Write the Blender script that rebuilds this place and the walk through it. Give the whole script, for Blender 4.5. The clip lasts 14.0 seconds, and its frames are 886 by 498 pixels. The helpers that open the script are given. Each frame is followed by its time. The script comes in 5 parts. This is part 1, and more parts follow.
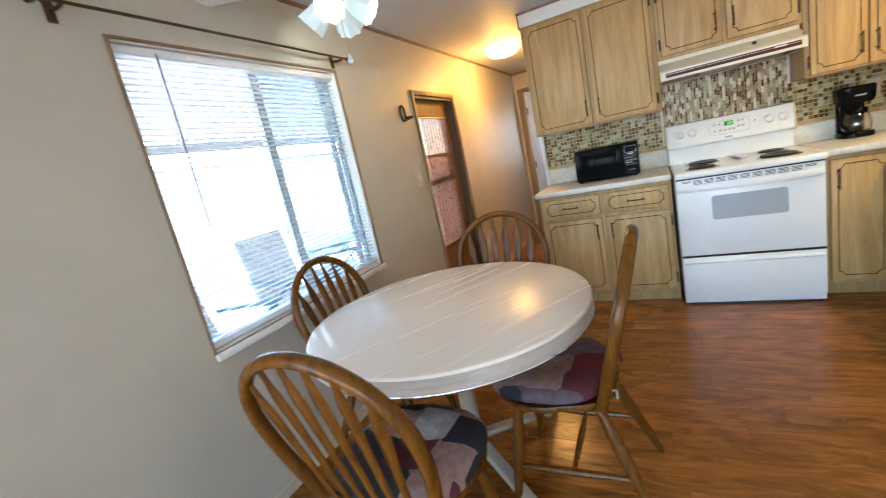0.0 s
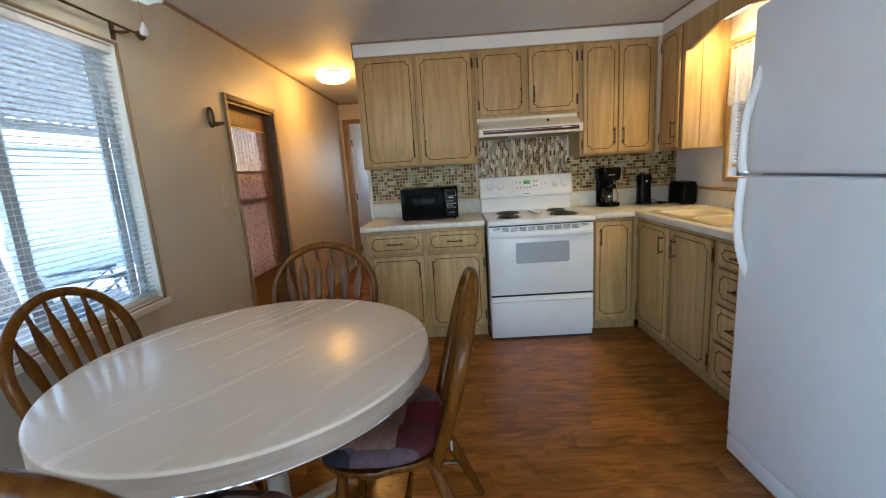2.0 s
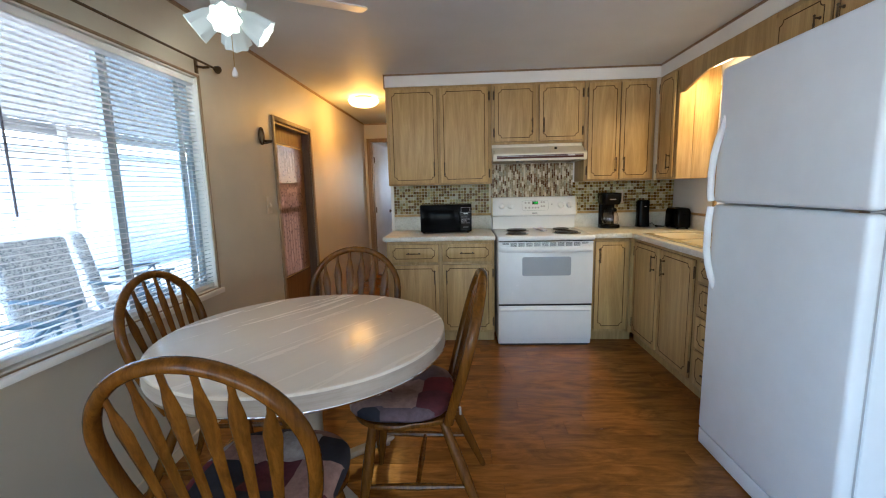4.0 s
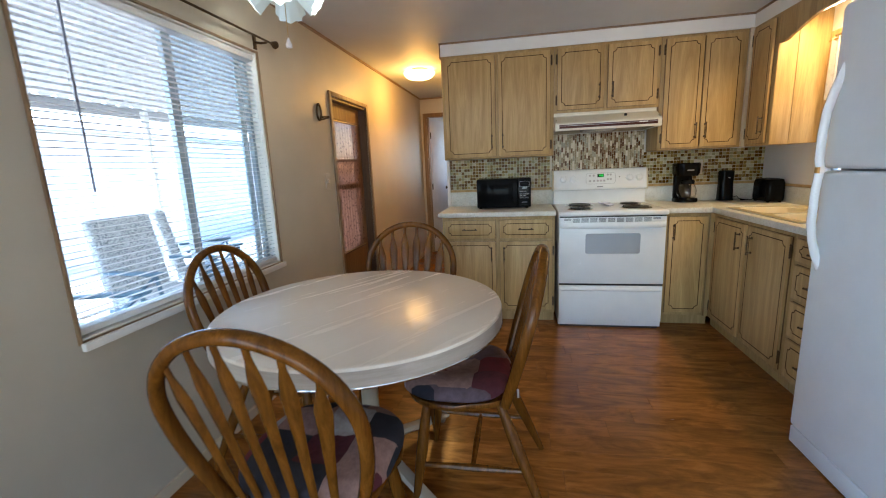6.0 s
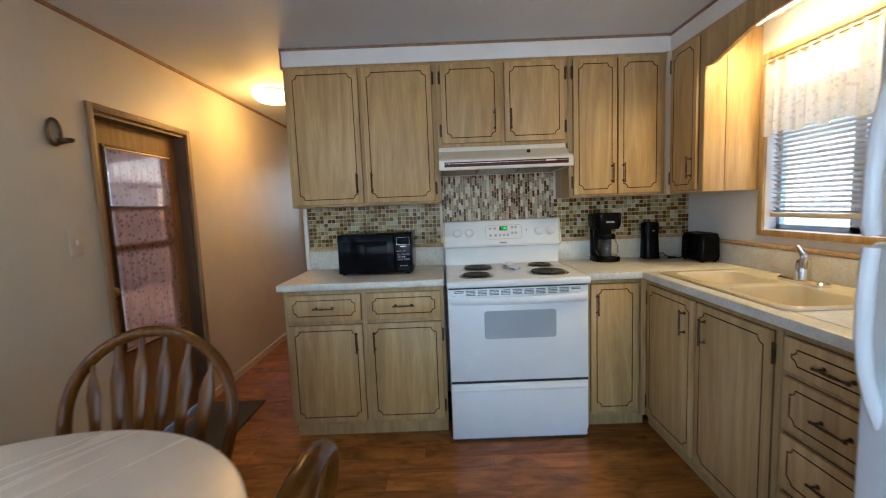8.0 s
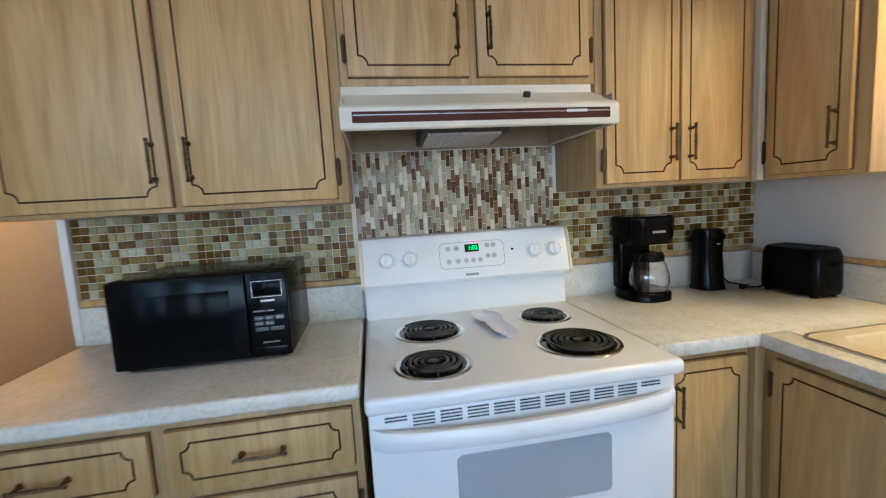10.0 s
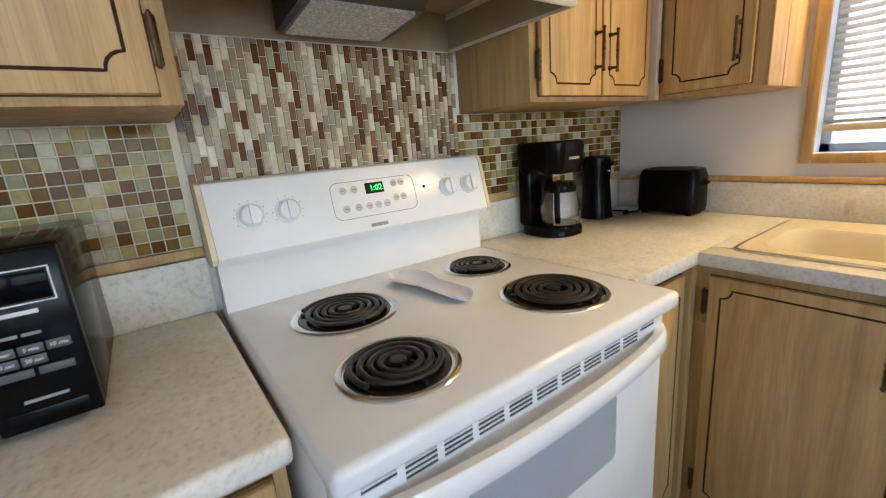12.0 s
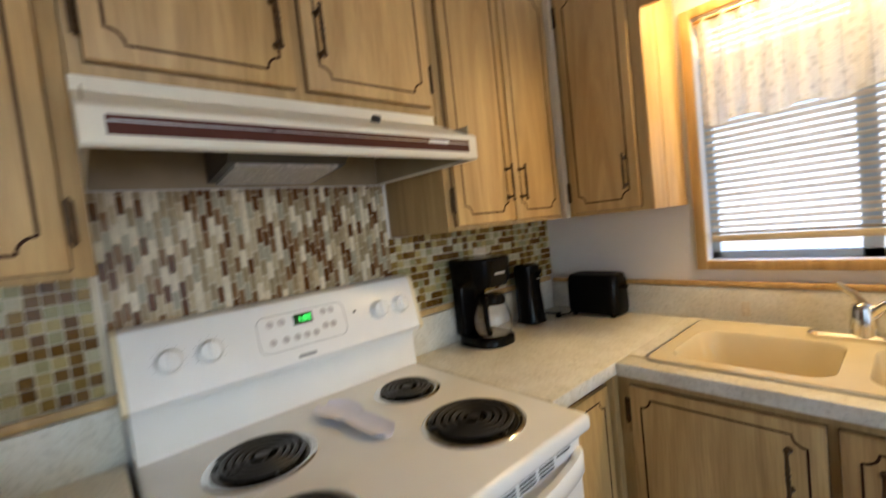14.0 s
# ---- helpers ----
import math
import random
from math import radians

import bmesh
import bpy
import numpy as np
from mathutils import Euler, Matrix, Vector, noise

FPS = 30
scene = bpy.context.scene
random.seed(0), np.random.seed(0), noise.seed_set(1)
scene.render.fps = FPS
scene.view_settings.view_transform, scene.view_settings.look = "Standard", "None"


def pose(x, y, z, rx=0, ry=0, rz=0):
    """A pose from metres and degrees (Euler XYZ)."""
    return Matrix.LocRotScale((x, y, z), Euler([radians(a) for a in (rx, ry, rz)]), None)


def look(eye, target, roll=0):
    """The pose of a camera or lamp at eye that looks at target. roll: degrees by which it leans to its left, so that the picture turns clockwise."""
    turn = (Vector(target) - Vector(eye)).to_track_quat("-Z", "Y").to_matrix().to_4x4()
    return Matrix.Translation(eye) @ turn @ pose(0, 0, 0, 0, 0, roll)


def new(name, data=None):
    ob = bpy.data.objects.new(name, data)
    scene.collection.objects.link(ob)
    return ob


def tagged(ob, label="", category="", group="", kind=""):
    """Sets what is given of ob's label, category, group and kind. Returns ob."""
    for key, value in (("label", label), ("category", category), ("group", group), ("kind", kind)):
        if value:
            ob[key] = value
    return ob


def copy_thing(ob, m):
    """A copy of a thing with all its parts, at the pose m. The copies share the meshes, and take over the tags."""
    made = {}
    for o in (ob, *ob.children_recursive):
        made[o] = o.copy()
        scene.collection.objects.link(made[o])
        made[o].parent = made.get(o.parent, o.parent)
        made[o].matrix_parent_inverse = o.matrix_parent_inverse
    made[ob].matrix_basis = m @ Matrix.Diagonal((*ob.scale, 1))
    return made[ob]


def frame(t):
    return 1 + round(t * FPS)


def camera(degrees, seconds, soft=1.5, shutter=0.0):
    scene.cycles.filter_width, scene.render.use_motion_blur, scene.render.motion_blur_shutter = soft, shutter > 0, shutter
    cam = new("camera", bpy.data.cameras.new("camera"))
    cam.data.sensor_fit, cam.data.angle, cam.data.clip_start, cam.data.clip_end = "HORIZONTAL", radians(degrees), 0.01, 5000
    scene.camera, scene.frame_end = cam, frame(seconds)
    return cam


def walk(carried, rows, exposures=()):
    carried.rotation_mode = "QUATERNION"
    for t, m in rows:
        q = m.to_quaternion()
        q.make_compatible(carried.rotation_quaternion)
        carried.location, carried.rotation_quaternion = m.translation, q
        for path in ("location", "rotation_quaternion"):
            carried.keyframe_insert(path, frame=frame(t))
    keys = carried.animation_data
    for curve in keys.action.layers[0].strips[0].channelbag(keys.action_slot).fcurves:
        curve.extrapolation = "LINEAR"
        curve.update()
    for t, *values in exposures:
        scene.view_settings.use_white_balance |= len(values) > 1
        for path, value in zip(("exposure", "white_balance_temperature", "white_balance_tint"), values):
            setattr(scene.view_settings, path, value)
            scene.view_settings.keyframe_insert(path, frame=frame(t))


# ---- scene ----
cam = camera(93.8, 14.0, soft=1.1, shutter=0.4)
PATH = [
    (0, (0.22, 0.17, 1.3), (-0.7, 1.9, 0.9), -12.1),
    (0.5, (0.204, 0.279, 1.293), (-0.498, 2.102, 0.863), -8.0),
    (1, (0.234, 0.397, 1.29), (-0.269, 2.291, 0.894), -5.7),
    (1.5, (0.195, 0.403, 1.297), (-0.006, 2.356, 0.917), -5.9),
    (2, (0.098, 0.308, 1.293), (0.046, 2.272, 0.921), -3.7),
    (2.2, (0.067, 0.253, 1.299), (0.023, 2.218, 0.933), -1.6),
    (4.3, (0.082, -0.04, 1.304), (-0.046, 1.935, 1.019), -1.4),
    (4.5, (0.084, -0.038, 1.307), (-0.085, 1.934, 1.016), -1.4),
    (5, (0.056, -0.042, 1.277), (-0.252, 1.905, 0.943), -1.6),
    (5.5, (0.052, -0.037, 1.272), (-0.326, 1.89, 0.891), -2.2),
    (6, (0.069, 0.051, 1.276), (-0.301, 1.979, 0.891), -2.5),
    (6.5, (0.048, 0.248, 1.306), (-0.243, 2.197, 0.967), -2.9),
    (7, (0.125, 0.473, 1.309), (0.036, 2.45, 1.018), -2.7),
    (7.2, (0.188, 0.589, 1.307), (0.151, 2.57, 1.04), -2.5),
    (9.3, (0.391, 1.957, 1.319), (0.42, 3.95, 1.153), -2.1),
    (9.5, (0.388, 2.094, 1.326), (0.554, 4.08, 1.158), -3.2),
    (10, (0.394, 2.382, 1.321), (0.723, 4.342, 1.097), -3.3),
    (10.5, (0.425, 2.647, 1.314), (0.872, 4.581, 1.069), -4.2),
    (11, (0.422, 2.81, 1.284), (1.109, 4.661, 0.968), -3.4),
    (11.5, (0.321, 2.904, 1.255), (1.385, 4.537, 0.805), -4.5),
    (12, (0.251, 2.85, 1.245), (1.37, 4.435, 0.759), -4.6),
    (12.5, (0.21, 2.734, 1.222), (1.259, 4.354, 0.698), -4.2),
    (13, (0.197, 2.709, 1.231), (1.208, 4.361, 0.73), -3.6),
    (13.5, (0.226, 2.724, 1.258), (1.276, 4.38, 0.862), -4.0),
    (14, (0.318, 2.745, 1.354), (1.628, 4.253, 1.246), -6.3),
]
walk(cam, [(t, look(eye, target, roll)) for t, eye, target, roll in PATH],
     exposures=[(0, 4.16, 5800, 7), (0.25, 3.9, 5850, 7), (0.6, 3.56, 5900, 7), (1.5, 3.5, 5850, 7), (4.5, 3.52, 5900, 7), (6.5, 3.56, 5800, 7), (7.2, 3.5, 5550, 6), (9.3, 3.62, 5100, 7), (10.0, 3.9, 5000, 7), (10.5, 4.0, 5300, 8), (11.0, 4.05, 5450, 9), (12.5, 4.0, 5850, 10), (13.4, 3.9, 6000, 10), (14.0, 3.64, 6000, 10)])

# ---- world and lights ----
world = bpy.data.worlds.new("world")
scene.world = world
world.use_nodes = True
_nt = world.node_tree
_sky = _nt.nodes.new("ShaderNodeTexSky")
_sky.sky_type = "NISHITA"
_sky.sun_disc = False
_sky.sun_elevation, _sky.sun_rotation = radians(62), radians(-49.4)
_nt.links.new(_sky.outputs[0], _nt.nodes["Background"].inputs[0])
_nt.nodes["Background"].inputs[1].default_value = 0.15


def lamp(name, kind, energy, colour, m, size=0.1, size_y=None):
    d = bpy.data.lights.new(name, kind)
    d.energy, d.color = energy, colour
    if kind == "AREA":
        d.size = size
        if size_y:
            d.shape, d.size_y = "RECTANGLE", size_y
    elif kind == "SUN":
        d.angle = radians(size)
    else:
        d.shadow_soft_size = size
    ob = new(name, d)
    ob.matrix_basis = m
    return ob


SUN_DIR = Vector((math.sin(radians(-49.4)) * math.cos(radians(62)), math.cos(radians(-49.4)) * math.cos(radians(62)), math.sin(radians(62))))
lamp("sun", "SUN", 2.1, (1, 0.95, 0.88), look(SUN_DIR * 30, (0, 0, 0)), 0.5)

# ---- materials ----


def nodes(name):
    m = bpy.data.materials.new(name)
    m.use_nodes = True
    t = m.node_tree
    return m, t, t.nodes["Principled BSDF"]


def coords(t, scale, shift=True):
    tc = t.nodes.new("ShaderNodeTexCoord")
    mp = t.nodes.new("ShaderNodeMapping")
    mp.inputs["Scale"].default_value = scale
    if shift:
        oi = t.nodes.new("ShaderNodeObjectInfo")
        mu = t.nodes.new("ShaderNodeMath")
        mu.operation = "MULTIPLY"
        mu.inputs[1].default_value = 37.0
        ad = t.nodes.new("ShaderNodeVectorMath")
        ad.operation = "ADD"
        t.links.new(oi.outputs["Random"], mu.inputs[0])
        t.links.new(tc.outputs["Object"], ad.inputs[0])
        t.links.new(mu.outputs[0], ad.inputs[1])
        t.links.new(ad.outputs[0], mp.inputs[0])
    else:
        t.links.new(tc.outputs["Object"], mp.inputs[0])
    return mp.outputs[0]


def noise_tex(t, vec, scale, detail=4.0, rough=0.55, distortion=0.0):
    n = t.nodes.new("ShaderNodeTexNoise")
    n.inputs["Scale"].default_value = scale
    n.inputs["Detail"].default_value = detail
    n.inputs["Roughness"].default_value = rough
    n.inputs["Distortion"].default_value = distortion
    t.links.new(vec, n.inputs["Vector"])
    return n.outputs[0]


def ramp(t, fac, stops, constant=False):
    r = t.nodes.new("ShaderNodeValToRGB")
    if constant:
        r.color_ramp.interpolation = "CONSTANT"
    els = r.color_ramp.elements
    while len(els) < len(stops):
        els.new(0.5)
    for e, (p, c) in zip(els, stops):
        e.position, e.color = p, (*c, 1)
    t.links.new(fac, r.inputs[0])
    return r.outputs[0]


def mixc(t, a, b, fac, mode="MIX"):
    m = t.nodes.new("ShaderNodeMix")
    m.data_type, m.blend_type = "RGBA", mode
    for sock, val in ((m.inputs[6], a), (m.inputs[7], b), (m.inputs[0], fac)):
        if isinstance(val, bpy.types.NodeSocket):
            t.links.new(val, sock)
        else:
            sock.default_value = (*val, 1) if isinstance(val, tuple) else val
    return m.outputs[2]


def bump(t, b, height, strength=0.2, dist=0.002):
    n = t.nodes.new("ShaderNodeBump")
    n.inputs["Strength"].default_value = strength
    n.inputs["Distance"].default_value = dist
    t.links.new(height, n.inputs["Height"])
    t.links.new(n.outputs[0], b.inputs["Normal"])


def scaled(c, k):
    return tuple(min(1.0, x * k) for x in c)


def plain(name, c, rough=0.5, metal=0.0, vary=0.08, scale=9.0, relief=0.06, fine=140.0, coat=0.0, spec=0.5):
    """Paint, plastic, metal: broad blotches and a fine grain."""
    m, t, b = nodes(name)
    v = coords(t, (1, 1, 1))
    broad = noise_tex(t, v, scale, 3)
    small = noise_tex(t, v, fine, 2)
    col = ramp(t, broad, [(0.3, scaled(c, 1 - vary)), (0.7, scaled(c, 1 + vary))])
    t.links.new(col, b.inputs["Base Color"])
    rr = t.nodes.new("ShaderNodeMapRange")
    rr.inputs["To Min"].default_value, rr.inputs["To Max"].default_value = max(0.02, rough - 0.07), min(1, rough + 0.07)
    t.links.new(broad, rr.inputs["Value"])
    t.links.new(rr.outputs[0], b.inputs["Roughness"])
    b.inputs["Metallic"].default_value = metal
    b.inputs["Specular IOR Level"].default_value = spec
    b.inputs["Coat Weight"].default_value = coat
    bump(t, b, small, relief, 0.001)
    return m


def wood(name, light, dark, grain=(34, 34, 1.6), rough=0.45, tone=0.12, fine=(260, 260, 7), coat=0.0, figure=0.9, pore=0.55, spec=0.5, sheen=1.0):
    """Wood with long grain along the axis of the smallest scale."""
    m, t, b = nodes(name)
    v = coords(t, grain)
    g = noise_tex(t, v, 1.0, 7, 0.62, figure)
    v2 = coords(t, fine)
    f = noise_tex(t, v2, 1.0, 3, 0.6)
    base = ramp(t, g, [(0.32, dark), (0.5, tuple((a + c) / 2 for a, c in zip(light, dark))), (0.66, light)])
    pores = ramp(t, f, [(0.36, (0.55, 0.5, 0.45)), (0.52, (1, 1, 1))])
    base = mixc(t, base, pores, pore, "MULTIPLY")
    oi = t.nodes.new("ShaderNodeObjectInfo")
    tn = ramp(t, oi.outputs["Random"], [(0.0, (1 - tone,) * 3), (1.0, (1 + 0 * tone,) * 3)])
    base = mixc(t, base, tn, 1.0, "MULTIPLY")
    t.links.new(base, b.inputs["Base Color"])
    rr = t.nodes.new("ShaderNodeMapRange")
    rr.inputs["To Min"].default_value, rr.inputs["To Max"].default_value = rough + 0.1 * sheen, rough - 0.06 * sheen
    t.links.new(g, rr.inputs["Value"])
    t.links.new(rr.outputs[0], b.inputs["Roughness"])
    b.inputs["Coat Weight"].default_value = coat
    b.inputs["Coat Roughness"].default_value = 0.2
    b.inputs["Specular IOR Level"].default_value = spec
    bump(t, b, f, 0.12 * sheen, 0.0008)
    return m


def mosaic(name, stops, island=False):
    """Glass and stone mosaic: one tone a tile."""
    m, t, b = nodes(name)
    if island:
        src = t.nodes.new("ShaderNodeNewGeometry").outputs["Random Per Island"]
    else:
        src = t.nodes.new("ShaderNodeObjectInfo").outputs["Random"]
    col = ramp(t, src, stops, True)
    v = coords(t, (1, 1, 1))
    n = noise_tex(t, v, 60, 4, 0.6)
    shade = ramp(t, n, [(0.3, (0.78, 0.76, 0.74)), (0.7, (1, 1, 1))])
    t.links.new(mixc(t, col, shade, 1.0, "MULTIPLY"), b.inputs["Base Color"])
    b.inputs["Roughness"].default_value = 0.08
    b.inputs["Specular IOR Level"].default_value = 0.07
    bump(t, b, noise_tex(t, v, 45, 2), 0.12, 0.002)
    return m


def glass(name, tint=(1, 1, 1), rough=0.0):
    m, t, b = nodes(name)
    b.inputs["Base Color"].default_value = (*tint, 1)
    b.inputs["Transmission Weight"].default_value = 1
    b.inputs["Roughness"].default_value = rough
    b.inputs["IOR"].default_value = 1.45
    return m


def window_glass(name):
    m, t, b = nodes(name)
    out = t.nodes["Material Output"]
    tr = t.nodes.new("ShaderNodeBsdfTransparent")
    gl = t.nodes.new("ShaderNodeBsdfGlossy")
    gl.inputs["Roughness"].default_value = 0.02
    lw = t.nodes.new("ShaderNodeLayerWeight")
    fr = t.nodes.new("ShaderNodeMapRange")
    fr.inputs["From Min"].default_value = 0.4
    fr.inputs["To Min"].default_value, fr.inputs["To Max"].default_value = 0.03, 0.3
    t.links.new(lw.outputs["Facing"], fr.inputs["Value"])
    mx = t.nodes.new("ShaderNodeMixShader")
    t.links.new(fr.outputs[0], mx.inputs[0])
    t.links.new(tr.outputs[0], mx.inputs[1])
    t.links.new(gl.outputs[0], mx.inputs[2])
    t.links.new(mx.outputs[0], out.inputs[0])
    t.nodes.remove(b)
    return m


def sheer(name, c, open_c, scale, amount, thread=400.0, spots=0.45):
    """Thin cloth: part see-through, part translucent, with a woven figure."""
    m, t, b = nodes(name)
    out = t.nodes["Material Output"]
    v = coords(t, (1, 1, 1), False)
    vo = t.nodes.new("ShaderNodeTexVoronoi")
    vo.inputs["Scale"].default_value = scale
    t.links.new(v, vo.inputs["Vector"])
    fig = ramp(t, vo.outputs["Distance"], [(0.18, scaled(c, spots)), (0.4, c)])
    di = t.nodes.new("ShaderNodeBsdfDiffuse")
    tl = t.nodes.new("ShaderNodeBsdfTranslucent")
    tr = t.nodes.new("ShaderNodeBsdfTransparent")
    tr.inputs[0].default_value = (*open_c, 1)
    t.links.new(fig, di.inputs[0])
    t.links.new(fig, tl.inputs[0])
    m1 = t.nodes.new("ShaderNodeMixShader")
    m1.inputs[0].default_value = 0.5
    t.links.new(di.outputs[0], m1.inputs[1])
    t.links.new(tl.outputs[0], m1.inputs[2])
    m2 = t.nodes.new("ShaderNodeMixShader")
    weave = ramp(t, noise_tex(t, v, thread, 1), [(0.35, (amount * 1.4,) * 3), (0.65, (amount * 0.5,) * 3)])
    t.links.new(weave, m2.inputs[0])
    t.links.new(m1.outputs[0], m2.inputs[1])
    t.links.new(tr.outputs[0], m2.inputs[2])
    t.links.new(m2.outputs[0], out.inputs[0])
    t.nodes.remove(b)
    return m


def glow(name, c, strength):
    m, t, b = nodes(name)
    b.inputs["Base Color"].default_value = (*c, 1)
    b.inputs["Emission Color"].default_value = (*c, 1)
    b.inputs["Emission Strength"].default_value = strength
    return m


def laminate(name):
    """Laminate counter: cream with fine grey and tan flecks."""
    m, t, b = nodes(name)
    v = coords(t, (1, 1, 1), False)
    a = noise_tex(t, v, 95, 4, 0.65)
    c = noise_tex(t, v, 14, 3)
    col = ramp(t, a, [(0.34, (0.60, 0.575, 0.50)), (0.46, (0.73, 0.70, 0.615)), (0.64, (0.79, 0.765, 0.69))])
    col = mixc(t, col, ramp(t, c, [(0.35, (0.88, 0.86, 0.82)), (0.65, (1, 1, 1))]), 1.0, "MULTIPLY")
    t.links.new(col, b.inputs["Base Color"])
    b.inputs["Roughness"].default_value = 0.32
    bump(t, b, a, 0.04, 0.0006)
    return m


def patchwork(name):
    """Patchwork cloth of plaid squares in dark red, navy, grey and cream."""
    m, t, b = nodes(name)
    v = coords(t, (1, 1, 1), True)
    vo = t.nodes.new("ShaderNodeTexVoronoi")
    vo.distance = "CHEBYCHEV"
    vo.inputs["Scale"].default_value = 8.0
    vo.inputs["Randomness"].default_value = 0.35
    t.links.new(v, vo.inputs["Vector"])
    sep = t.nodes.new("ShaderNodeSeparateColor")
    t.links.new(vo.outputs["Color"], sep.inputs[0])
    col = ramp(t, sep.outputs[0], [(0.0, (0.15, 0.010, 0.016)), (0.22, (0.022, 0.02, 0.028)), (0.42, (0.34, 0.20, 0.16)),
                                   (0.56, (0.10, 0.016, 0.022)), (0.74, (0.46, 0.42, 0.38)), (0.88, (0.13, 0.085, 0.095))], True)
    col = mixc(t, col, ramp(t, noise_tex(t, v, 26, 4, 0.7), [(0.35, (0.5, 0.45, 0.46)), (0.65, (1, 1, 1))]), 0.7, "MULTIPLY")
    t.links.new(col, b.inputs["Base Color"])
    b.inputs["Roughness"].default_value = 0.95
    bump(t, b, noise_tex(t, v, 600, 2), 0.3, 0.001)
    return m


def chair_fabric(name):
    m, t, b = nodes(name)
    v = coords(t, (1, 1, 1), False)
    n = noise_tex(t, v, 26, 1, 0.3, 2.5)
    col = ramp(t, n, [(0.42, (0.62, 0.63, 0.62)), (0.5, (0.06, 0.09, 0.11)), (0.58, (0.62, 0.63, 0.62))])
    t.links.new(col, b.inputs["Base Color"])
    b.inputs["Roughness"].default_value = 0.9
    return m


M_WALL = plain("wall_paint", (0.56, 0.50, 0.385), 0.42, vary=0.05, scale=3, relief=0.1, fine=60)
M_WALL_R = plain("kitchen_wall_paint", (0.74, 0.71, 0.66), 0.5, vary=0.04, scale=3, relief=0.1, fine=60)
M_CEIL = plain("ceiling_paint", (0.60, 0.63, 0.66), 0.6, vary=0.04, scale=3, relief=0.25, fine=90)
M_SOFFIT = plain("soffit_paint", (0.82, 0.79, 0.72), 0.5, vary=0.04, scale=4)
M_TRIM = wood("trim_wood", (0.34, 0.22, 0.11), (0.22, 0.13, 0.06))
M_DOORWOOD = wood("door_wood", (0.30, 0.155, 0.058), (0.19, 0.09, 0.032))
M_DARKFRAME = wood("dark_frame_wood", (0.15, 0.075, 0.035), (0.085, 0.04, 0.018))
M_CAB = wood("cabinet_oak", (0.64, 0.425, 0.17), (0.43, 0.265, 0.09), grain=(9, 9, 0.7), figure=2.6, pore=0.3)
M_CABFRAME = wood("cabinet_frame_oak", (0.55, 0.37, 0.15), (0.38, 0.24, 0.085), grain=(14, 14, 1.0), figure=2.0, pore=0.32)
M_GROOVE = plain("groove_stain", (0.05, 0.022, 0.01), 0.7, spec=0.1)
# dark brown that stands in for the shade round cabinet doors and drawers
M_GAP_SHADE = plain("door_gap_shade", (0.15, 0.082, 0.036), 0.6, spec=0.2)
M_CHAIR = wood("chair_oak", (0.18, 0.066, 0.009), (0.085, 0.029, 0.004), rough=0.22, coat=0.0, spec=0.2, pore=0.35)
M_FLOORBASE = plain("floor_base", (0.05, 0.022, 0.01), 0.7)
M_PLANK = wood("floor_laminate", (0.45, 0.172, 0.033), (0.18, 0.062, 0.012), grain=(2.2, 7.5, 7.5), rough=0.22, tone=0.3, fine=(7, 110, 110), coat=0.05, spec=0.36, figure=2.4, pore=0.35)
M_TABLE = wood("table_laminate", (0.865, 0.755, 0.61), (0.85, 0.735, 0.588), grain=(1.2, 16, 16), rough=0.27, tone=0.02, fine=(4, 60, 60), figure=0.4, pore=0.03, sheen=0.12)
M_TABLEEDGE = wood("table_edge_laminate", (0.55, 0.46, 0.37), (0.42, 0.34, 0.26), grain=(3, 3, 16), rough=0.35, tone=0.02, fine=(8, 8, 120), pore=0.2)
M_COUNTER = laminate("counter_laminate")
M_WHITE = plain("white_enamel", (0.82, 0.82, 0.81), 0.24, vary=0.02, relief=0.02, coat=0.05)
M_FRIDGE = plain("fridge_enamel", (0.85, 0.89, 0.91), 0.38, vary=0.02, relief=0.16, fine=420)
M_CREAM = plain("hood_enamel", (0.74, 0.69, 0.56), 0.35, vary=0.04, relief=0.03)
M_YELLOWED = plain("yellowed_plastic", (0.72, 0.63, 0.42), 0.4, vary=0.05)
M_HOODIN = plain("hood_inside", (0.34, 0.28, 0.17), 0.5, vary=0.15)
M_BROWN = plain("brown_stripe", (0.075, 0.022, 0.015), 0.5, spec=0.15)
M_BLACK = plain("black_plastic", (0.004, 0.004, 0.0045), 0.16, vary=0.1, relief=0.02, spec=0.1)
M_BLACKGLASS = plain("black_glass", (0.004, 0.004, 0.0045), 0.12, vary=0.1, relief=0.0, spec=0.04)
M_COIL = plain("burner_coil", (0.018, 0.017, 0.016), 0.4, vary=0.3)
M_CHROME = plain("chrome", (0.72, 0.71, 0.69), 0.14, 1.0, vary=0.06, relief=0.02)
M_STEEL = plain("brushed_metal", (0.5, 0.5, 0.5), 0.3, 1.0, vary=0.1)
M_BRONZE = plain("antique_brass", (0.085, 0.05, 0.022), 0.36, 0.7, vary=0.35, scale=60)
M_BRASS = plain("brass", (0.48, 0.34, 0.13), 0.3, 0.9, vary=0.2)
M_GREYPANE = plain("oven_window", (0.40, 0.42, 0.44), 0.2, vary=0.02, relief=0.0)
# for dark parts, and for shade painted into the stove's gaps
M_DARK = plain("dark_parts_and_gap_shade", (0.02, 0.02, 0.02), 0.7)
M_SINK = plain("sink_enamel", (0.72, 0.62, 0.42), 0.2, vary=0.03, relief=0.01, coat=0.3)
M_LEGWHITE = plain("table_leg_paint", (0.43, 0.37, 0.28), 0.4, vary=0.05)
M_BLIND = plain("blind_slat", (0.80, 0.79, 0.76), 0.45, vary=0.03)
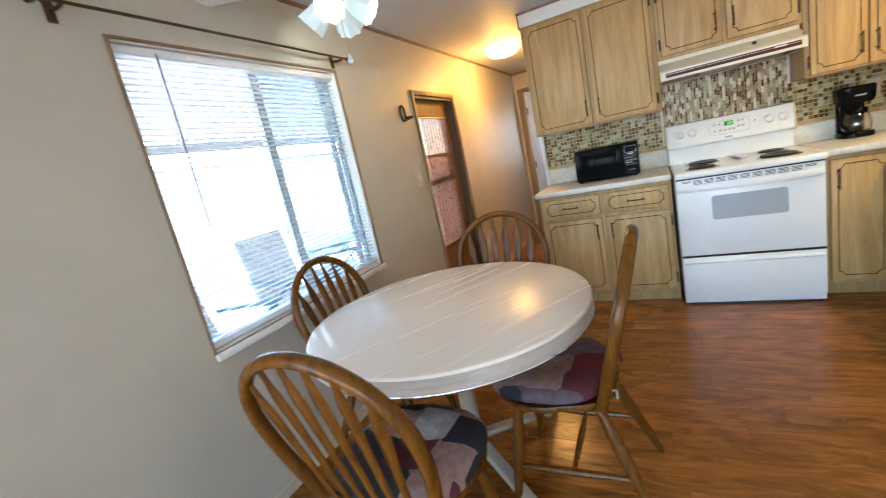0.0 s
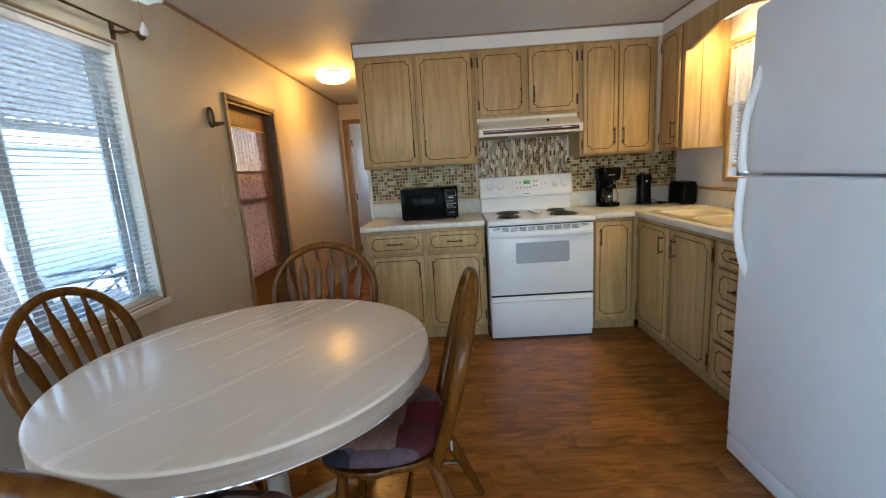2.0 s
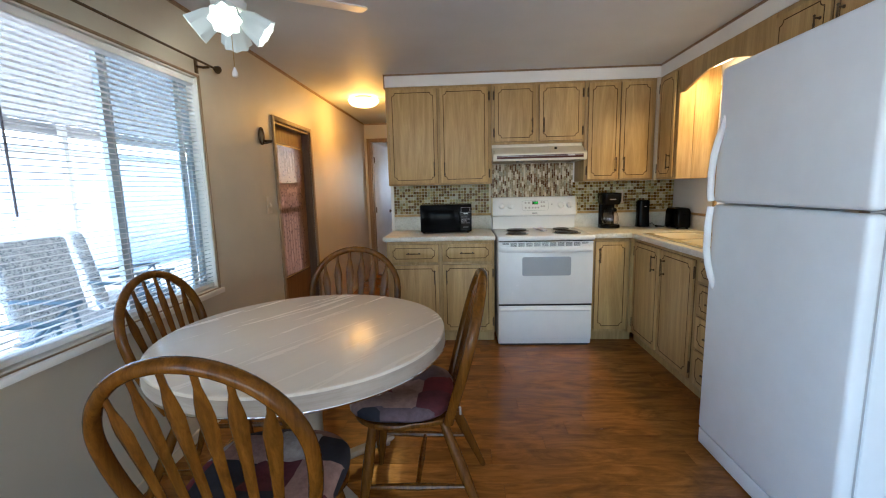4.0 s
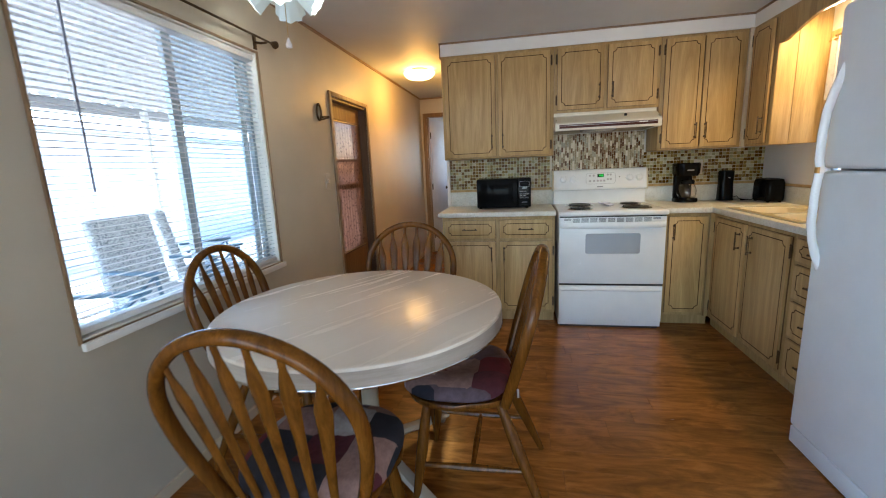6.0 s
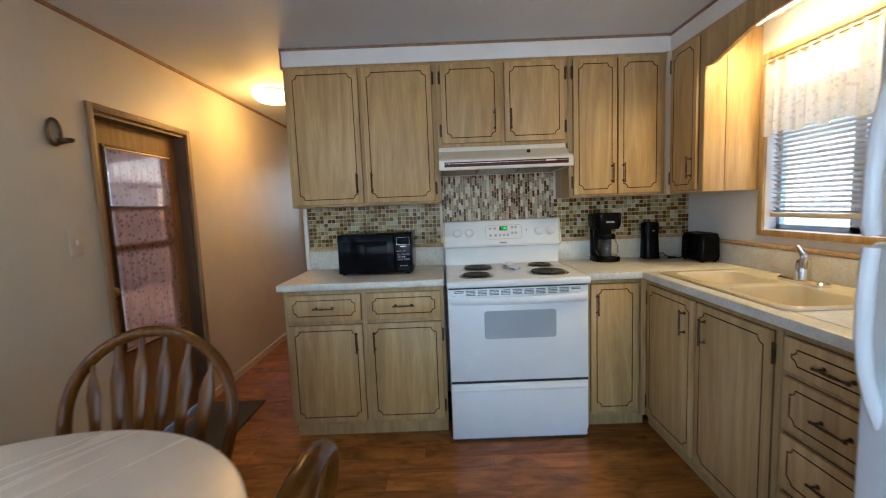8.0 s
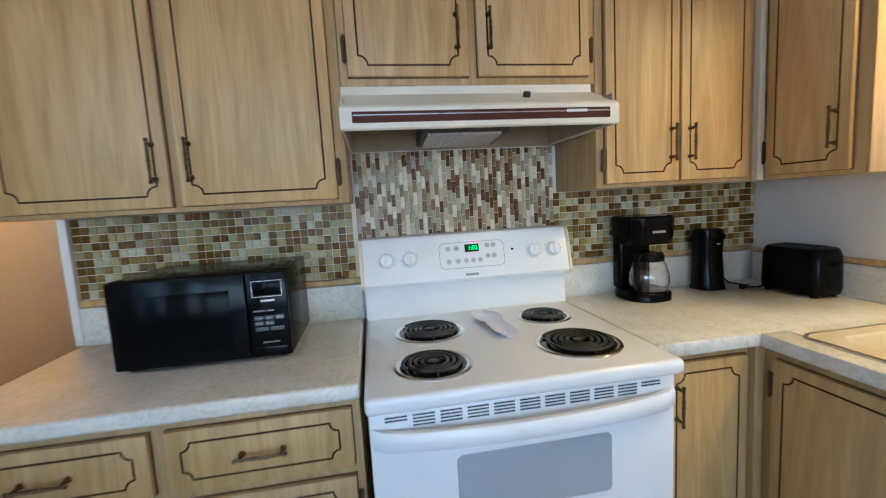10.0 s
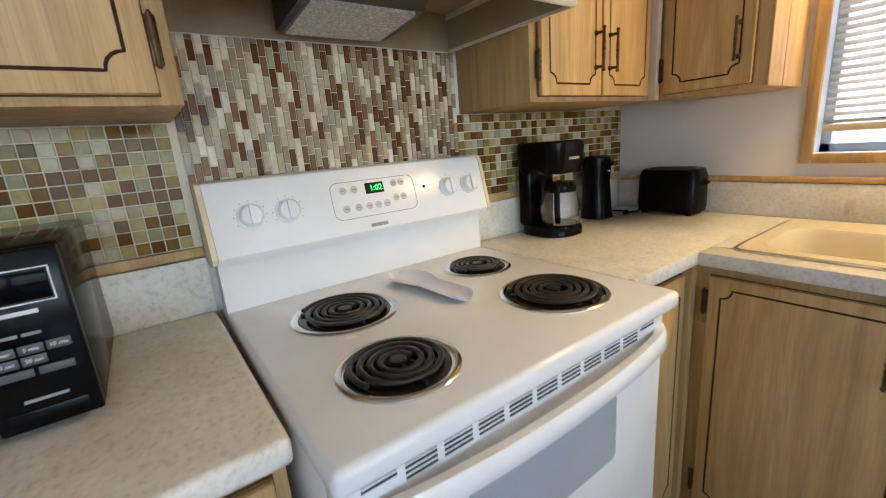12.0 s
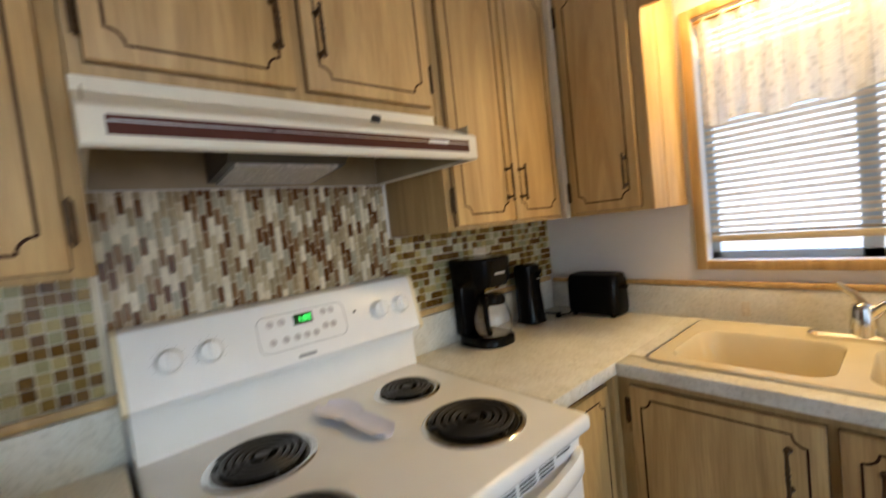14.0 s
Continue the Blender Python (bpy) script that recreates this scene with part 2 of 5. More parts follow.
M_BLINDWOOD = plain("blind_ivory", (0.62, 0.52, 0.37), 0.45, vary=0.05)
M_ALU = plain("window_aluminium", (0.45, 0.52, 0.56), 0.4, 0.3)
M_GLASS = window_glass("window_pane")
M_CARAFE = glass("carafe_glass")
M_LACE = sheer("lace_curtain", (0.88, 0.86, 0.82), (0.95, 0.93, 0.9), 40, 0.3, spots=0.8)
M_FLYMESH = sheer("fly_mesh", (0.30, 0.34, 0.37), (0.88, 0.94, 0.98), 900, 0.92, spots=1.0)
M_DOORLACE = sheer("door_curtain", (0.38, 0.25, 0.18), (0.85, 0.6, 0.5), 34, 0.22)
M_WAND = plain("wand_plastic", (0.16, 0.16, 0.20), 0.4)
M_PATCH = patchwork("patchwork_cloth")
M_PLATE = plain("switch_plate", (0.60, 0.52, 0.40), 0.4)
M_KEY = plain("pale_key_plastic", (0.52, 0.49, 0.48), 0.4)
M_BUTTON = plain("grey_button", (0.07, 0.07, 0.075), 0.4)
M_PRINT = plain("grey_print", (0.28, 0.28, 0.29), 0.5)
M_WHITEPRINT = plain("white_print", (0.75, 0.75, 0.75), 0.5)
M_SPOON = plain("spoon_rest_plastic", (0.76, 0.74, 0.86), 0.12, vary=0.06)
M_GREEN = glow("green_digits", (0.08, 0.9, 0.12), 0.25)
M_DISPLAY = plain("display_window", (0.005, 0.03, 0.008), 0.2)
M_GROUT = plain("grout", (0.72, 0.64, 0.48), 0.8, vary=0.1, relief=0.2)
SQUARES = [(0.0, (0.14, 0.068, 0.012)), (0.2, (0.28, 0.185, 0.05)), (0.38, (0.36, 0.34, 0.18)), (0.55, (0.47, 0.38, 0.16)), (0.70, (0.19, 0.105, 0.026)), (0.84, (0.56, 0.52, 0.35))]
STRIPS = [(0.0, (0.135, 0.06, 0.023)), (0.18, (0.38, 0.30, 0.18)), (0.38, (0.58, 0.48, 0.31)), (0.56, (0.24, 0.14, 0.066)), (0.72, (0.82, 0.74, 0.57)), (0.87, (0.44, 0.40, 0.29))]
M_SQ, M_ST = mosaic("mosaic_square", SQUARES), mosaic("mosaic_strip", STRIPS)
M_SQ_J = mosaic("mosaic_square_joined", SQUARES, True)
M_ST_J = mosaic("mosaic_strip_joined", STRIPS, True)
M_AWNING = plain("awning_metal", (0.34, 0.345, 0.345), 0.55, vary=0.04)
M_RAIL = plain("white_rail_paint", (0.80, 0.81, 0.80), 0.5, vary=0.05)
M_STRIP = plain("pale_corner_strip", (0.62, 0.52, 0.36), 0.5, vary=0.06)
M_DOORWHITE = plain("white_door_paint", (0.74, 0.74, 0.76), 0.45, vary=0.04)
M_GASKET = plain("door_gasket", (0.42, 0.43, 0.45), 0.6)
M_DECK = plain("porch_floor", (0.26, 0.25, 0.24), 0.8, vary=0.15)
M_GROUND = plain("gravel_ground", (0.45, 0.43, 0.40), 0.95, vary=0.2, scale=2, relief=0.6, fine=60)
# kept dark so the added east house dims the view from the sink
M_SKYBLOCK = plain("sky_blocker_siding", (0.22, 0.21, 0.20), 0.7, vary=0.1)
M_SIDING = plain("white_siding", (0.66, 0.67, 0.66), 0.6, vary=0.05)
M_PCHAIR = plain("patio_chair_frame", (0.10, 0.18, 0.24), 0.45)
M_PFABRIC = chair_fabric("patio_chair_fabric")
M_BULBGLASS = glow("lit_shade_glass", (0.66, 0.74, 0.71), 0.02)
M_LITBULB = glow("lit_bulb", (1.0, 0.95, 0.85), 2.0)
M_HALLGLASS = glow("lit_hall_glass", (1.0, 0.80, 0.46), 0.4)
M_TUBE = glow("fluorescent_tube", (1.0, 0.86, 0.55), 1.5)
M_BLADE = plain("fan_blade_paint", (0.78, 0.77, 0.74), 0.4)

# ---- building helpers ----
PLACE = {}


def bm_new():
    return bmesh.new()


def bx(bm, x0, x1, y0, y1, z0, z1, bev=0.0, seg=2):
    vs = bmesh.ops.create_cube(bm, size=1.0)["verts"]
    for v in vs:
        v.co = Vector((x0 + (v.co.x + 0.5) * (x1 - x0), y0 + (v.co.y + 0.5) * (y1 - y0), z0 + (v.co.z + 0.5) * (z1 - z0)))
    if bev:
        es = list({e for v in vs for e in v.link_edges})
        bmesh.ops.bevel(bm, geom=es, offset=bev, segments=seg, profile=0.5, affect="EDGES")
    return bm


def box(*a, **k):
    return bx(bm_new(), *a, **k)


def loft(bm, rings, closed=True, caps=True):
    """Skin over rings of points with equal counts."""
    vs = [[bm.verts.new(p) for p in r] for r in rings]
    n = len(vs[0])
    for a, b in zip(vs, vs[1:]):
        for i in range(n if closed else n - 1):
            j = (i + 1) % n
            bm.faces.new((a[i], a[j], b[j], b[i]))
    if caps and closed:
        bm.faces.new(vs[0][::-1])
        bm.faces.new(vs[-1])
    return bm


def tube(bm, pts, r, n=8, flat=1.0, up=None, caps=True):
    """A round or flattened bar along a line; r a radius or one for each point."""
    pts = [Vector(p) for p in pts]
    rs = r if isinstance(r, (list, tuple)) else [r] * len(pts)
    rings, side = [], None
    for i, p in enumerate(pts):
        d = (pts[min(i + 1, len(pts) - 1)] - pts[max(i - 1, 0)]).normalized()
        if side is None:
            ref = Vector(up) if up else (Vector((0, 0, 1)) if abs(d.z) < 0.9 else Vector((1, 0, 0)))
            side = d.cross(ref).normalized()
        side = (side - d * side.dot(d)).normalized()
        oth = d.cross(side)
        rings.append([p + side * (math.cos(a) * rs[i]) + oth * (math.sin(a) * rs[i] * flat) for a in (2 * math.pi * k / n for k in range(n))])
    return loft(bm, rings, True, caps)


def lathe(bm, profile, at=(0, 0, 0), n=24, sx=1.0, sy=1.0):
    rings = [[Vector((at[0] + math.cos(a) * r * sx, at[1] + math.sin(a) * r * sy, at[2] + z)) for a in (2 * math.pi * k / n for k in range(n))] for r, z in profile]
    return loft(bm, rings)


def prism(bm, poly, a0, a1, axis="x"):
    """A flat outline drawn out along an axis. poly: (y, z) for x, (x, z) for y, (x, y) for z."""
    def put(a, p):
        return (a, p[0], p[1]) if axis == "x" else (p[0], a, p[1]) if axis == "y" else (p[0], p[1], a)
    return loft(bm, [[put(a0, p) for p in poly], [put(a1, p) for p in poly]])


def finish(name, bm, mat, smooth):
    bmesh.ops.recalc_face_normals(bm, faces=bm.faces)
    me = bpy.data.meshes.new(name)
    bm.to_mesh(me)
    bm.free()
    me.materials.append(mat)
    if smooth:
        me.shade_smooth()
        me.set_sharp_from_angle(angle=radians(38))
    return me


def thing(name, at, label, category, group="", turn=0.0):
    ob = new(name)
    ob.empty_display_size = 0.05
    m = pose(*at, 0, 0, turn)
    ob.matrix_basis = m
    PLACE[ob] = m
    return tagged(ob, label, category, group)


def part(name, bm, mat, parent, label="", smooth=True):
    """One mesh, drawn in the world's metres, under a thing or a part."""
    m = PLACE[parent]
    bm.transform(m.inverted())
    ob = new(name, finish(name, bm, mat, smooth))
    ob.parent = parent
    PLACE[ob] = m
    return tagged(ob, label)


def single(name, bm, mat, label, category, group="", at=None, smooth=True):
    ob = new(name)
    m = Matrix.Translation(at) if at else Matrix.Identity(4)
    bm.transform(m.inverted())
    bpy.data.objects.remove(ob)
    ob = new(name, finish(name, bm, mat, smooth))
    ob.matrix_basis = m
    PLACE[ob] = m
    return tagged(ob, label, category, group)


def struct(name, bm, mat, label, category, smooth=False):
    ob = new(name, finish(name, bm, mat, smooth))
    PLACE[ob] = Matrix.Identity(4)
    return tagged(ob, label, category, "", "structure")


def letters(text, size, m, mat, name, parent, label=""):
    """Raised letters in the built-in font; m puts them, x along the line and z out of the face."""
    cu = bpy.data.curves.new(name, "FONT")
    cu.body, cu.size, cu.align_x, cu.align_y, cu.extrude = text, size, "CENTER", "CENTER", 0.0002
    tmp = new(name, cu)
    me = bpy.data.meshes.new_from_object(tmp)
    bpy.data.objects.remove(tmp)
    me.materials.clear()
    me.materials.append(mat)
    me.transform(PLACE[parent].inverted() @ m)
    ob = new(name, me)
    ob.parent = parent
    PLACE[ob] = PLACE[parent]
    return tagged(ob, label)


# ---- the shell ----
XL, XR, YB, H = -1.36, 2.02, 3.93, 2.268
YH, XP, YN = 6.2, -0.59, -3.6
T = 0.10
WY0, WY1, WZ0, WZ1 = 1.093, 2.272, 0.763, 1.935
DY0, DY1, DZ = 3.175, 3.92, 1.85
SY0, SY1, SZ0, SZ1 = 2.375, 3.25, 1.126, 1.98

# the gap from y -3.2 to -0.5 is an unseen opening added for daylight
wl = bm_new()
for a in ((YN, -3.2, 0, H), (-0.5, WY0, 0, H), (-3.2, -0.5, 0, 0.5), (-3.2, -0.5, 2.08, H), (WY1, DY0, 0, H), (DY1, YH + T, 0, H), (WY0, WY1, 0, WZ0), (WY0, WY1, WZ1, H), (DY0, DY1, DZ, H)):
    bx(wl, XL - T, XL, *a)
WALL_W = struct("wall_west", wl, M_WALL, "cream painted panel wall with a large window, a door and an unseen opening added for light", "wall")
we = bm_new()
for a in ((YN, SY0, 0, H), (SY1, YB + T, 0, H), (SY0, SY1, 0, SZ0), (SY0, SY1, SZ1, H)):
    bx(we, XR, XR + T, *a)
WALL_E = struct("wall_east", we, M_WALL_R, "off-white painted kitchen wall with a window over the sink", "wall")
WALL_N = struct("wall_north", box(XP, XR, YB, YB + T, 0, H), M_WALL_R, "off-white kitchen wall behind the cabinets", "wall")
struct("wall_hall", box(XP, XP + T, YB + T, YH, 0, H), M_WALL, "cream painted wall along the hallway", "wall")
wh = bm_new()
for a in ((XL, -1.27, 0, H), (-0.66, XP + T, 0, H), (-1.27, -0.66, 2.0, H)):
    bx(wh, a[0], a[1], YH, YH + T, a[2], a[3])
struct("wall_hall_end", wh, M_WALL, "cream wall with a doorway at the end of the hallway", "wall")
# unseen wall; its wide opening is added to let sky light in
ws = bm_new()
for a in ((XL - T, -1.1, 0, H), (1.8, XR + T, 0, H), (-1.1, 1.8, 0, 0.4), (-1.1, 1.8, 2.05, H)):
    bx(ws, a[0], a[1], YN - T, YN, a[2], a[3])
struct("wall_south", ws, M_WALL, "cream painted wall with a wide unseen opening added for light", "wall")
fr = bm_new()
bx(fr, XL - T, XP + T, YH + T, YH + 2.2, -0.02, 0)
bx(fr, XL - T, XL - T + 0.05, YH + T, YH + 2.2, 0, H)
bx(fr, XP + T - 0.05, XP + T, YH + T, YH + 0.7, 0, H)
bx(fr, XP + T - 0.05, XP + T, YH + 0.7, YH + 1.5, 0, 1.1)
bx(fr, XP + T - 0.05, XP + T, YH + 0.7, YH + 1.5, 1.9, H)
bx(fr, XP + T - 0.05, XP + T, YH + 1.5, YH + 2.2, 0, H)
bx(fr, XL - T, XP + T, YH + 2.15, YH + 2.2, 0, H)
struct("wall_far_room", fr, M_WALL_R, "plain off-white walls of the room past the hallway", "wall")
struct("floor", box(XL - T, XR + T, YN - T, YH + T, -0.06, -0.006), M_FLOORBASE, "dark underlay beneath brown wood laminate planks", "floor")
struct("ceiling", box(XL - T, XR + T, YN - T, YH + 2.2, H, H + 0.06), M_CEIL, "smooth off-white ceiling", "ceiling")
sf = bm_new()
bx(sf, XP + 0.02, XR, 3.63, YB, 2.165, H)
bx(sf, 1.725, XR, YN, 3.63, 2.165, H)
struct("soffit", sf, M_SOFFIT, "cream painted soffit above the upper cabinets", "soffit")
tr = bm_new()
bx(tr, XP + 0.01, 1.72, 3.622, 3.63, H - 0.014, H)
bx(tr, 1.717, 1.725, YN, 3.63, H - 0.014, H)
bx(tr, XL, XL + 0.012, YN, YH, H - 0.018, H)
bx(tr, XP + 0.012, XP + 0.02, 3.622, YB, 2.15, H)
bx(tr, XL, XP, YH - 0.012, YH, H - 0.018, H)
struct("trim", tr, M_TRIM, "thin brown wooden moulding under the ceiling", "moulding")
bb = bm_new()
bx(bb, XL, XL + 0.012, YN, DY0 - 0.04, 0, 0.055, 0.003)
bx(bb, XL, XL + 0.012, DY1 + 0.04, YH, 0, 0.055, 0.003)
struct("baseboard", bb, M_STRIP, "low cream painted baseboard", "baseboard")
# end of the kitchen wall beside the hallway
struct("trim_wall_end", box(XP - 0.012, XP + 0.014, 3.905, YB + T, 0.915, H - 0.02, 0.002), M_SOFFIT, "white trim strip on the end of the kitchen wall", "moulding")


def frame_trim(bm, axis, plane, a0, a1, z0, z1, w, out, sill=True):
    """Four flat boards round an opening."""
    for b in ((a0 - w, a0, z0 - w if sill else 0, z1 + w), (a1, a1 + w, z0 - w if sill else 0, z1 + w), (a0, a1, z1, z1 + w)) + (((a0, a1, z0 - w, z0),) if sill else ()):
        p = sorted((plane, plane + out))
        if axis == "x":
            bx(bm, p[0], p[1], b[0], b[1], b[2], b[3], 0.003)
        else:
            bx(bm, b[0], b[1], p[0], p[1], b[2], b[3], 0.003)
    return bm


# dining window
win = thing("window_1", (XL, (WY0 + WY1) / 2, WZ0), "large sliding window with cream trim and aluminium sashes", "window")
tagged(win, kind="structure")
part("window_frame", frame_trim(bm_new(), "x", XL, WY0, WY1, WZ0, WZ1, 0.011, 0.012), M_TRIM, win, "thin brown wooden trim")
part("window_sill", box(XL + 0.0125, XL + 0.034, WY0 - 0.012, WY1 + 0.012, WZ0 - 0.03, WZ0 - 0.002, 0.004), M_SOFFIT, win, "cream sill")
jw = bm_new()
for a in ((WY0 + 0.0005, WY0 + 0.006, WZ0 + 0.006, WZ1 - 0.006), (WY1 - 0.006, WY1 - 0.0005, WZ0 + 0.006, WZ1 - 0.006), (WY0 + 0.0005, WY1 - 0.0005, WZ0 + 0.0005, WZ0 + 0.006), (WY0 + 0.0005, WY1 - 0.0005, WZ1 - 0.006, WZ1 - 0.0005)):
    bx(jw, XL - 0.06, XL, *a)
part("jamb", jw, M_SOFFIT, win, "cream painted jamb", smooth=False)
sash = bm_new()
for a in ((WY0, WY0 + 0.03, WZ0, WZ1), (WY1 - 0.03, WY1, WZ0, WZ1), (1.70, 1.748, WZ0, WZ1), (WY0, WY1, WZ0, WZ0 + 0.03), (WY0, WY1, WZ1 - 0.03, WZ1)):
    bx(sash, XL - 0.085, XL - 0.06, *a)
part("sash", sash, M_ALU, win, "grey-blue aluminium sash", smooth=False)
for a in ((WY0 + 0.03, 1.70), (1.748, WY1 - 0.03)):
    p = part("pane", box(XL - 0.074, XL - 0.070, a[0], a[1], WZ0 + 0.03, WZ1 - 0.03), M_GLASS, win, smooth=False)
    p.visible_shadow = False


def slat_mesh(width, length, axis, tilt, curve=0.0016):
    bm = bm_new()
    rings = []
    for s in (-length / 2, length / 2):
        r = []
        for k in range(5):
            u = -width / 2 + width * k / 4
            h = curve * (1 - (2 * u / width) ** 2)
            r.append((u, h))
        top = [(u, h + 0.0006) for u, h in r]
        poly = r + top[::-1]
        c, sn = math.cos(tilt), math.sin(tilt)
        poly = [(u * c - h * sn, u * sn + h * c) for u, h in poly]
        rings.append([(u, s, h) for u, h in poly])
    return loft(bm, rings)


def blind(name, x, y0, y1, z0, z1, pitch, width, tilt, mat, label, railmat):
    th = thing(name, (x, (y0 + y1) / 2, z0), label, "blind")
    part("head_rail", box(x - 0.018, x + 0.018, y0, y1, z1 - 0.03, z1, 0.003), railmat, th)
    part("bottom_rail", box(x - 0.014, x + 0.014, y0, y1, z0, z0 + 0.022, 0.004), railmat, th)
    bm = slat_mesh(width, y1 - y0, "y", tilt)
    me = finish("slat", bm, mat, True)
    z = z0 + 0.03
    while z < z1 - 0.035:
        ob = new("slat", me)
        ob.parent = th
        ob.matrix_basis = Matrix.Translation((0, 0, z - z0)) @ pose(0, 0, 0, random.uniform(-0.15, 0.15), random.uniform(-1.5, 1.5), 0)
        z += pitch
    for f in (0.12, 0.5, 0.88):
        yy = y0 + (y1 - y0) * f
        part("ladder_cord", tube(bm_new(), [(x + 0.013, yy, z0 + 0.01), (x + 0.013, yy, z1 - 0.02)], 0.0008, 5), railmat, th)
    return th


BL = blind("mini_blind", XL - 0.028, WY0 + 0.010, WY1 - 0.010, WZ0 + 0.012, WZ1 - 0.010, 0.0225, 0.025, radians(3), M_BLIND, "white slatted mini blind lowered over the dining window", M_BLIND)
part("wand", tube(bm_new(), [(XL - 0.006, 1.25, 1.905), (XL + 0.010, 1.233, 1.245)], 0.004, 6), M_WAND, BL, "grey plastic tilt wand")

part("lift_cord", tube(bm_new(), [(XL - 0.008, WY1 - 0.05, 1.88), (XL + 0.004, WY1 - 0.035, 1.4), (XL + 0.006, WY1 - 0.02, 1.1), (XL + 0.006, WY1 - 0.028, 0.95)], 0.0016, 5), M_BLIND, BL)
# fly screen on the sliding half
fs_ = thing("fly_screen", (XL - 0.095, 1.94, WZ0), "grey-blue framed fly screen on the window", "screen")
sc_ = bm_new()
for a in ((1.735, 1.765, WZ0, WZ1), (WY1 - 0.075, WY1 - 0.03, WZ0, WZ1), (1.765, WY1 - 0.075, WZ0, WZ0 + 0.025), (1.765, WY1 - 0.075, WZ1 - 0.025, WZ1)):
    bx(sc_, XL - 0.099, XL - 0.088, *a)
part("screen_frame", sc_, M_ALU, fs_, smooth=False)
ms = part("mesh", box(XL - 0.0945, XL - 0.0935, 1.765, WY1 - 0.075, WZ0 + 0.025, WZ1 - 0.025), M_FLYMESH, fs_, "fine grey insect mesh", smooth=False)
ms.visible_shadow = False
# curtain rod
rod = thing("curtain_rod", (XL, 1.6, 1.985), "bare bronze curtain rod on brackets above the window", "curtain rod")
part("rod", tube(bm_new(), [(XL + 0.075, 0.90, 1.993), (XL + 0.075, 2.335, 1.993)], 0.006, 8), M_BRONZE, rod)
for yy in (0.955, 2.275):
    part("bracket", tube(bx(bm_new(), XL, XL + 0.006, yy - 0.014, yy + 0.014, 1.955, 2.03, 0.002), [(XL, yy, 1.993), (XL + 0.04, yy, 1.985), (XL + 0.075, yy, 1.985)], 0.0065, 8), M_BRONZE, rod)
for yy, sg in ((0.90, -1), (2.335, 1)):
    fn = lathe(bm_new(), [(0.006, -0.012), (0.012, -0.006), (0.008, 0.0), (0.018, 0.012), (0.022, 0.024), (0.014, 0.036), (0.003, 0.042)], n=14)
    fn.transform(Matrix.Translation((XL + 0.075, yy, 1.993)) @ Matrix.Rotation(radians(-90 * sg), 4, "X"))
    part("finial", fn, M_BRONZE, rod)

# outside door
XD = XL - 0.075
door = thing("door_1", (XD, (DY0 + DY1) / 2, 0), "brown wooden door with a curtained window, closed", "door")
tagged(door, kind="structure")
part("door_frame", frame_trim(bm_new(), "x", XL, DY0, DY1, 0.001, DZ, 0.036, 0.016, False), M_TRIM, door)
jb = bm_new()
bx(jb, XL - T, XL, DY0, DY0 + 0.018, 0, DZ)
bx(jb, XL - T, XL, DY1 - 0.018, DY1, 0, DZ)
bx(jb, XL - T, XL, DY0 + 0.018, DY1 - 0.018, DZ - 0.018, DZ)
part("jamb", jb, M_DARKFRAME, door, "dark brown jamb", smooth=False)
lf = bm_new()
GY0, GY1, GZ0, GZ1 = 3.30, 3.80, 0.58, 1.70
for a in ((DY0 + 0.02, GY0, 0.012, DZ - 0.02), (GY1, DY1 - 0.02, 0.012, DZ - 0.02), (GY0, GY1, 0.012, GZ0), (GY0, GY1, GZ1, DZ - 0.02)):
    bx(lf, XD - 0.03, XD + 0.01, *a)
part("door_leaf", lf, M_DOORWOOD, door, smooth=False)
gf = frame_trim(bm_new(), "x", XD + 0.01, GY0 + 0.012, GY1 - 0.012, GZ0 + 0.012, GZ1 - 0.012, 0.022, 0.008)
bx(gf, XD - 0.012, XD + 0.004, GY0, GY1, 1.13, 1.17)
bx(gf, XD - 0.012, XD + 0.004, GY0, GY1, 1.36, 1.385)
part("glazing_bead", gf, M_DARKFRAME, door)
pn = part("pane", box(XD - 0.02, XD - 0.016, GY0, GY1, GZ0, GZ1), M_GLASS, door, smooth=False)
pn.visible_shadow = False
kn = bm_new()
lathe(kn, [(0.012, 0), (0.02, 0.01), (0.026, 0.03), (0.018, 0.045), (0.004, 0.05)], (0, 0, 0), 14)
kn.transform(Matrix.Translation((XD + 0.01, 3.24, 0.93)) @ Matrix.Rotation(radians(90), 4, "Y"))
part("door_knob", kn, M_BRASS, door, "round brass knob")


def pleated(x, y0, y1, z0, z1, amp, waves, n=60, hem=0.0, depth_axis="x", rows=8):
    """Hanging cloth in soft folds."""
    bm = bm_new()
    grid = []
    for r in range(rows + 1):
        f = r / rows
        line = []
        for i in range(n + 1):
            u = i / n
            ph = u * waves * 2 * math.pi
            d = amp * (0.5 + 0.5 * f) * (math.sin(ph) + 0.35 * math.sin(2.3 * ph + 1.1 * f))
            z = z1 + (z0 - z1) * f + hem * f * math.sin(u * waves * math.pi * 0.8) * 0.5
            line.append(bm.verts.new((x + d, y0 + (y1 - y0) * u, z)))
        grid.append(line)
    for a, b in zip(grid, grid[1:]):
        for i in range(n):
            bm.faces.new((a[i], a[i + 1], b[i + 1], b[i]))
    bmesh.ops.solidify(bm, geom=bm.faces[:], thickness=0.0012)
    return bm


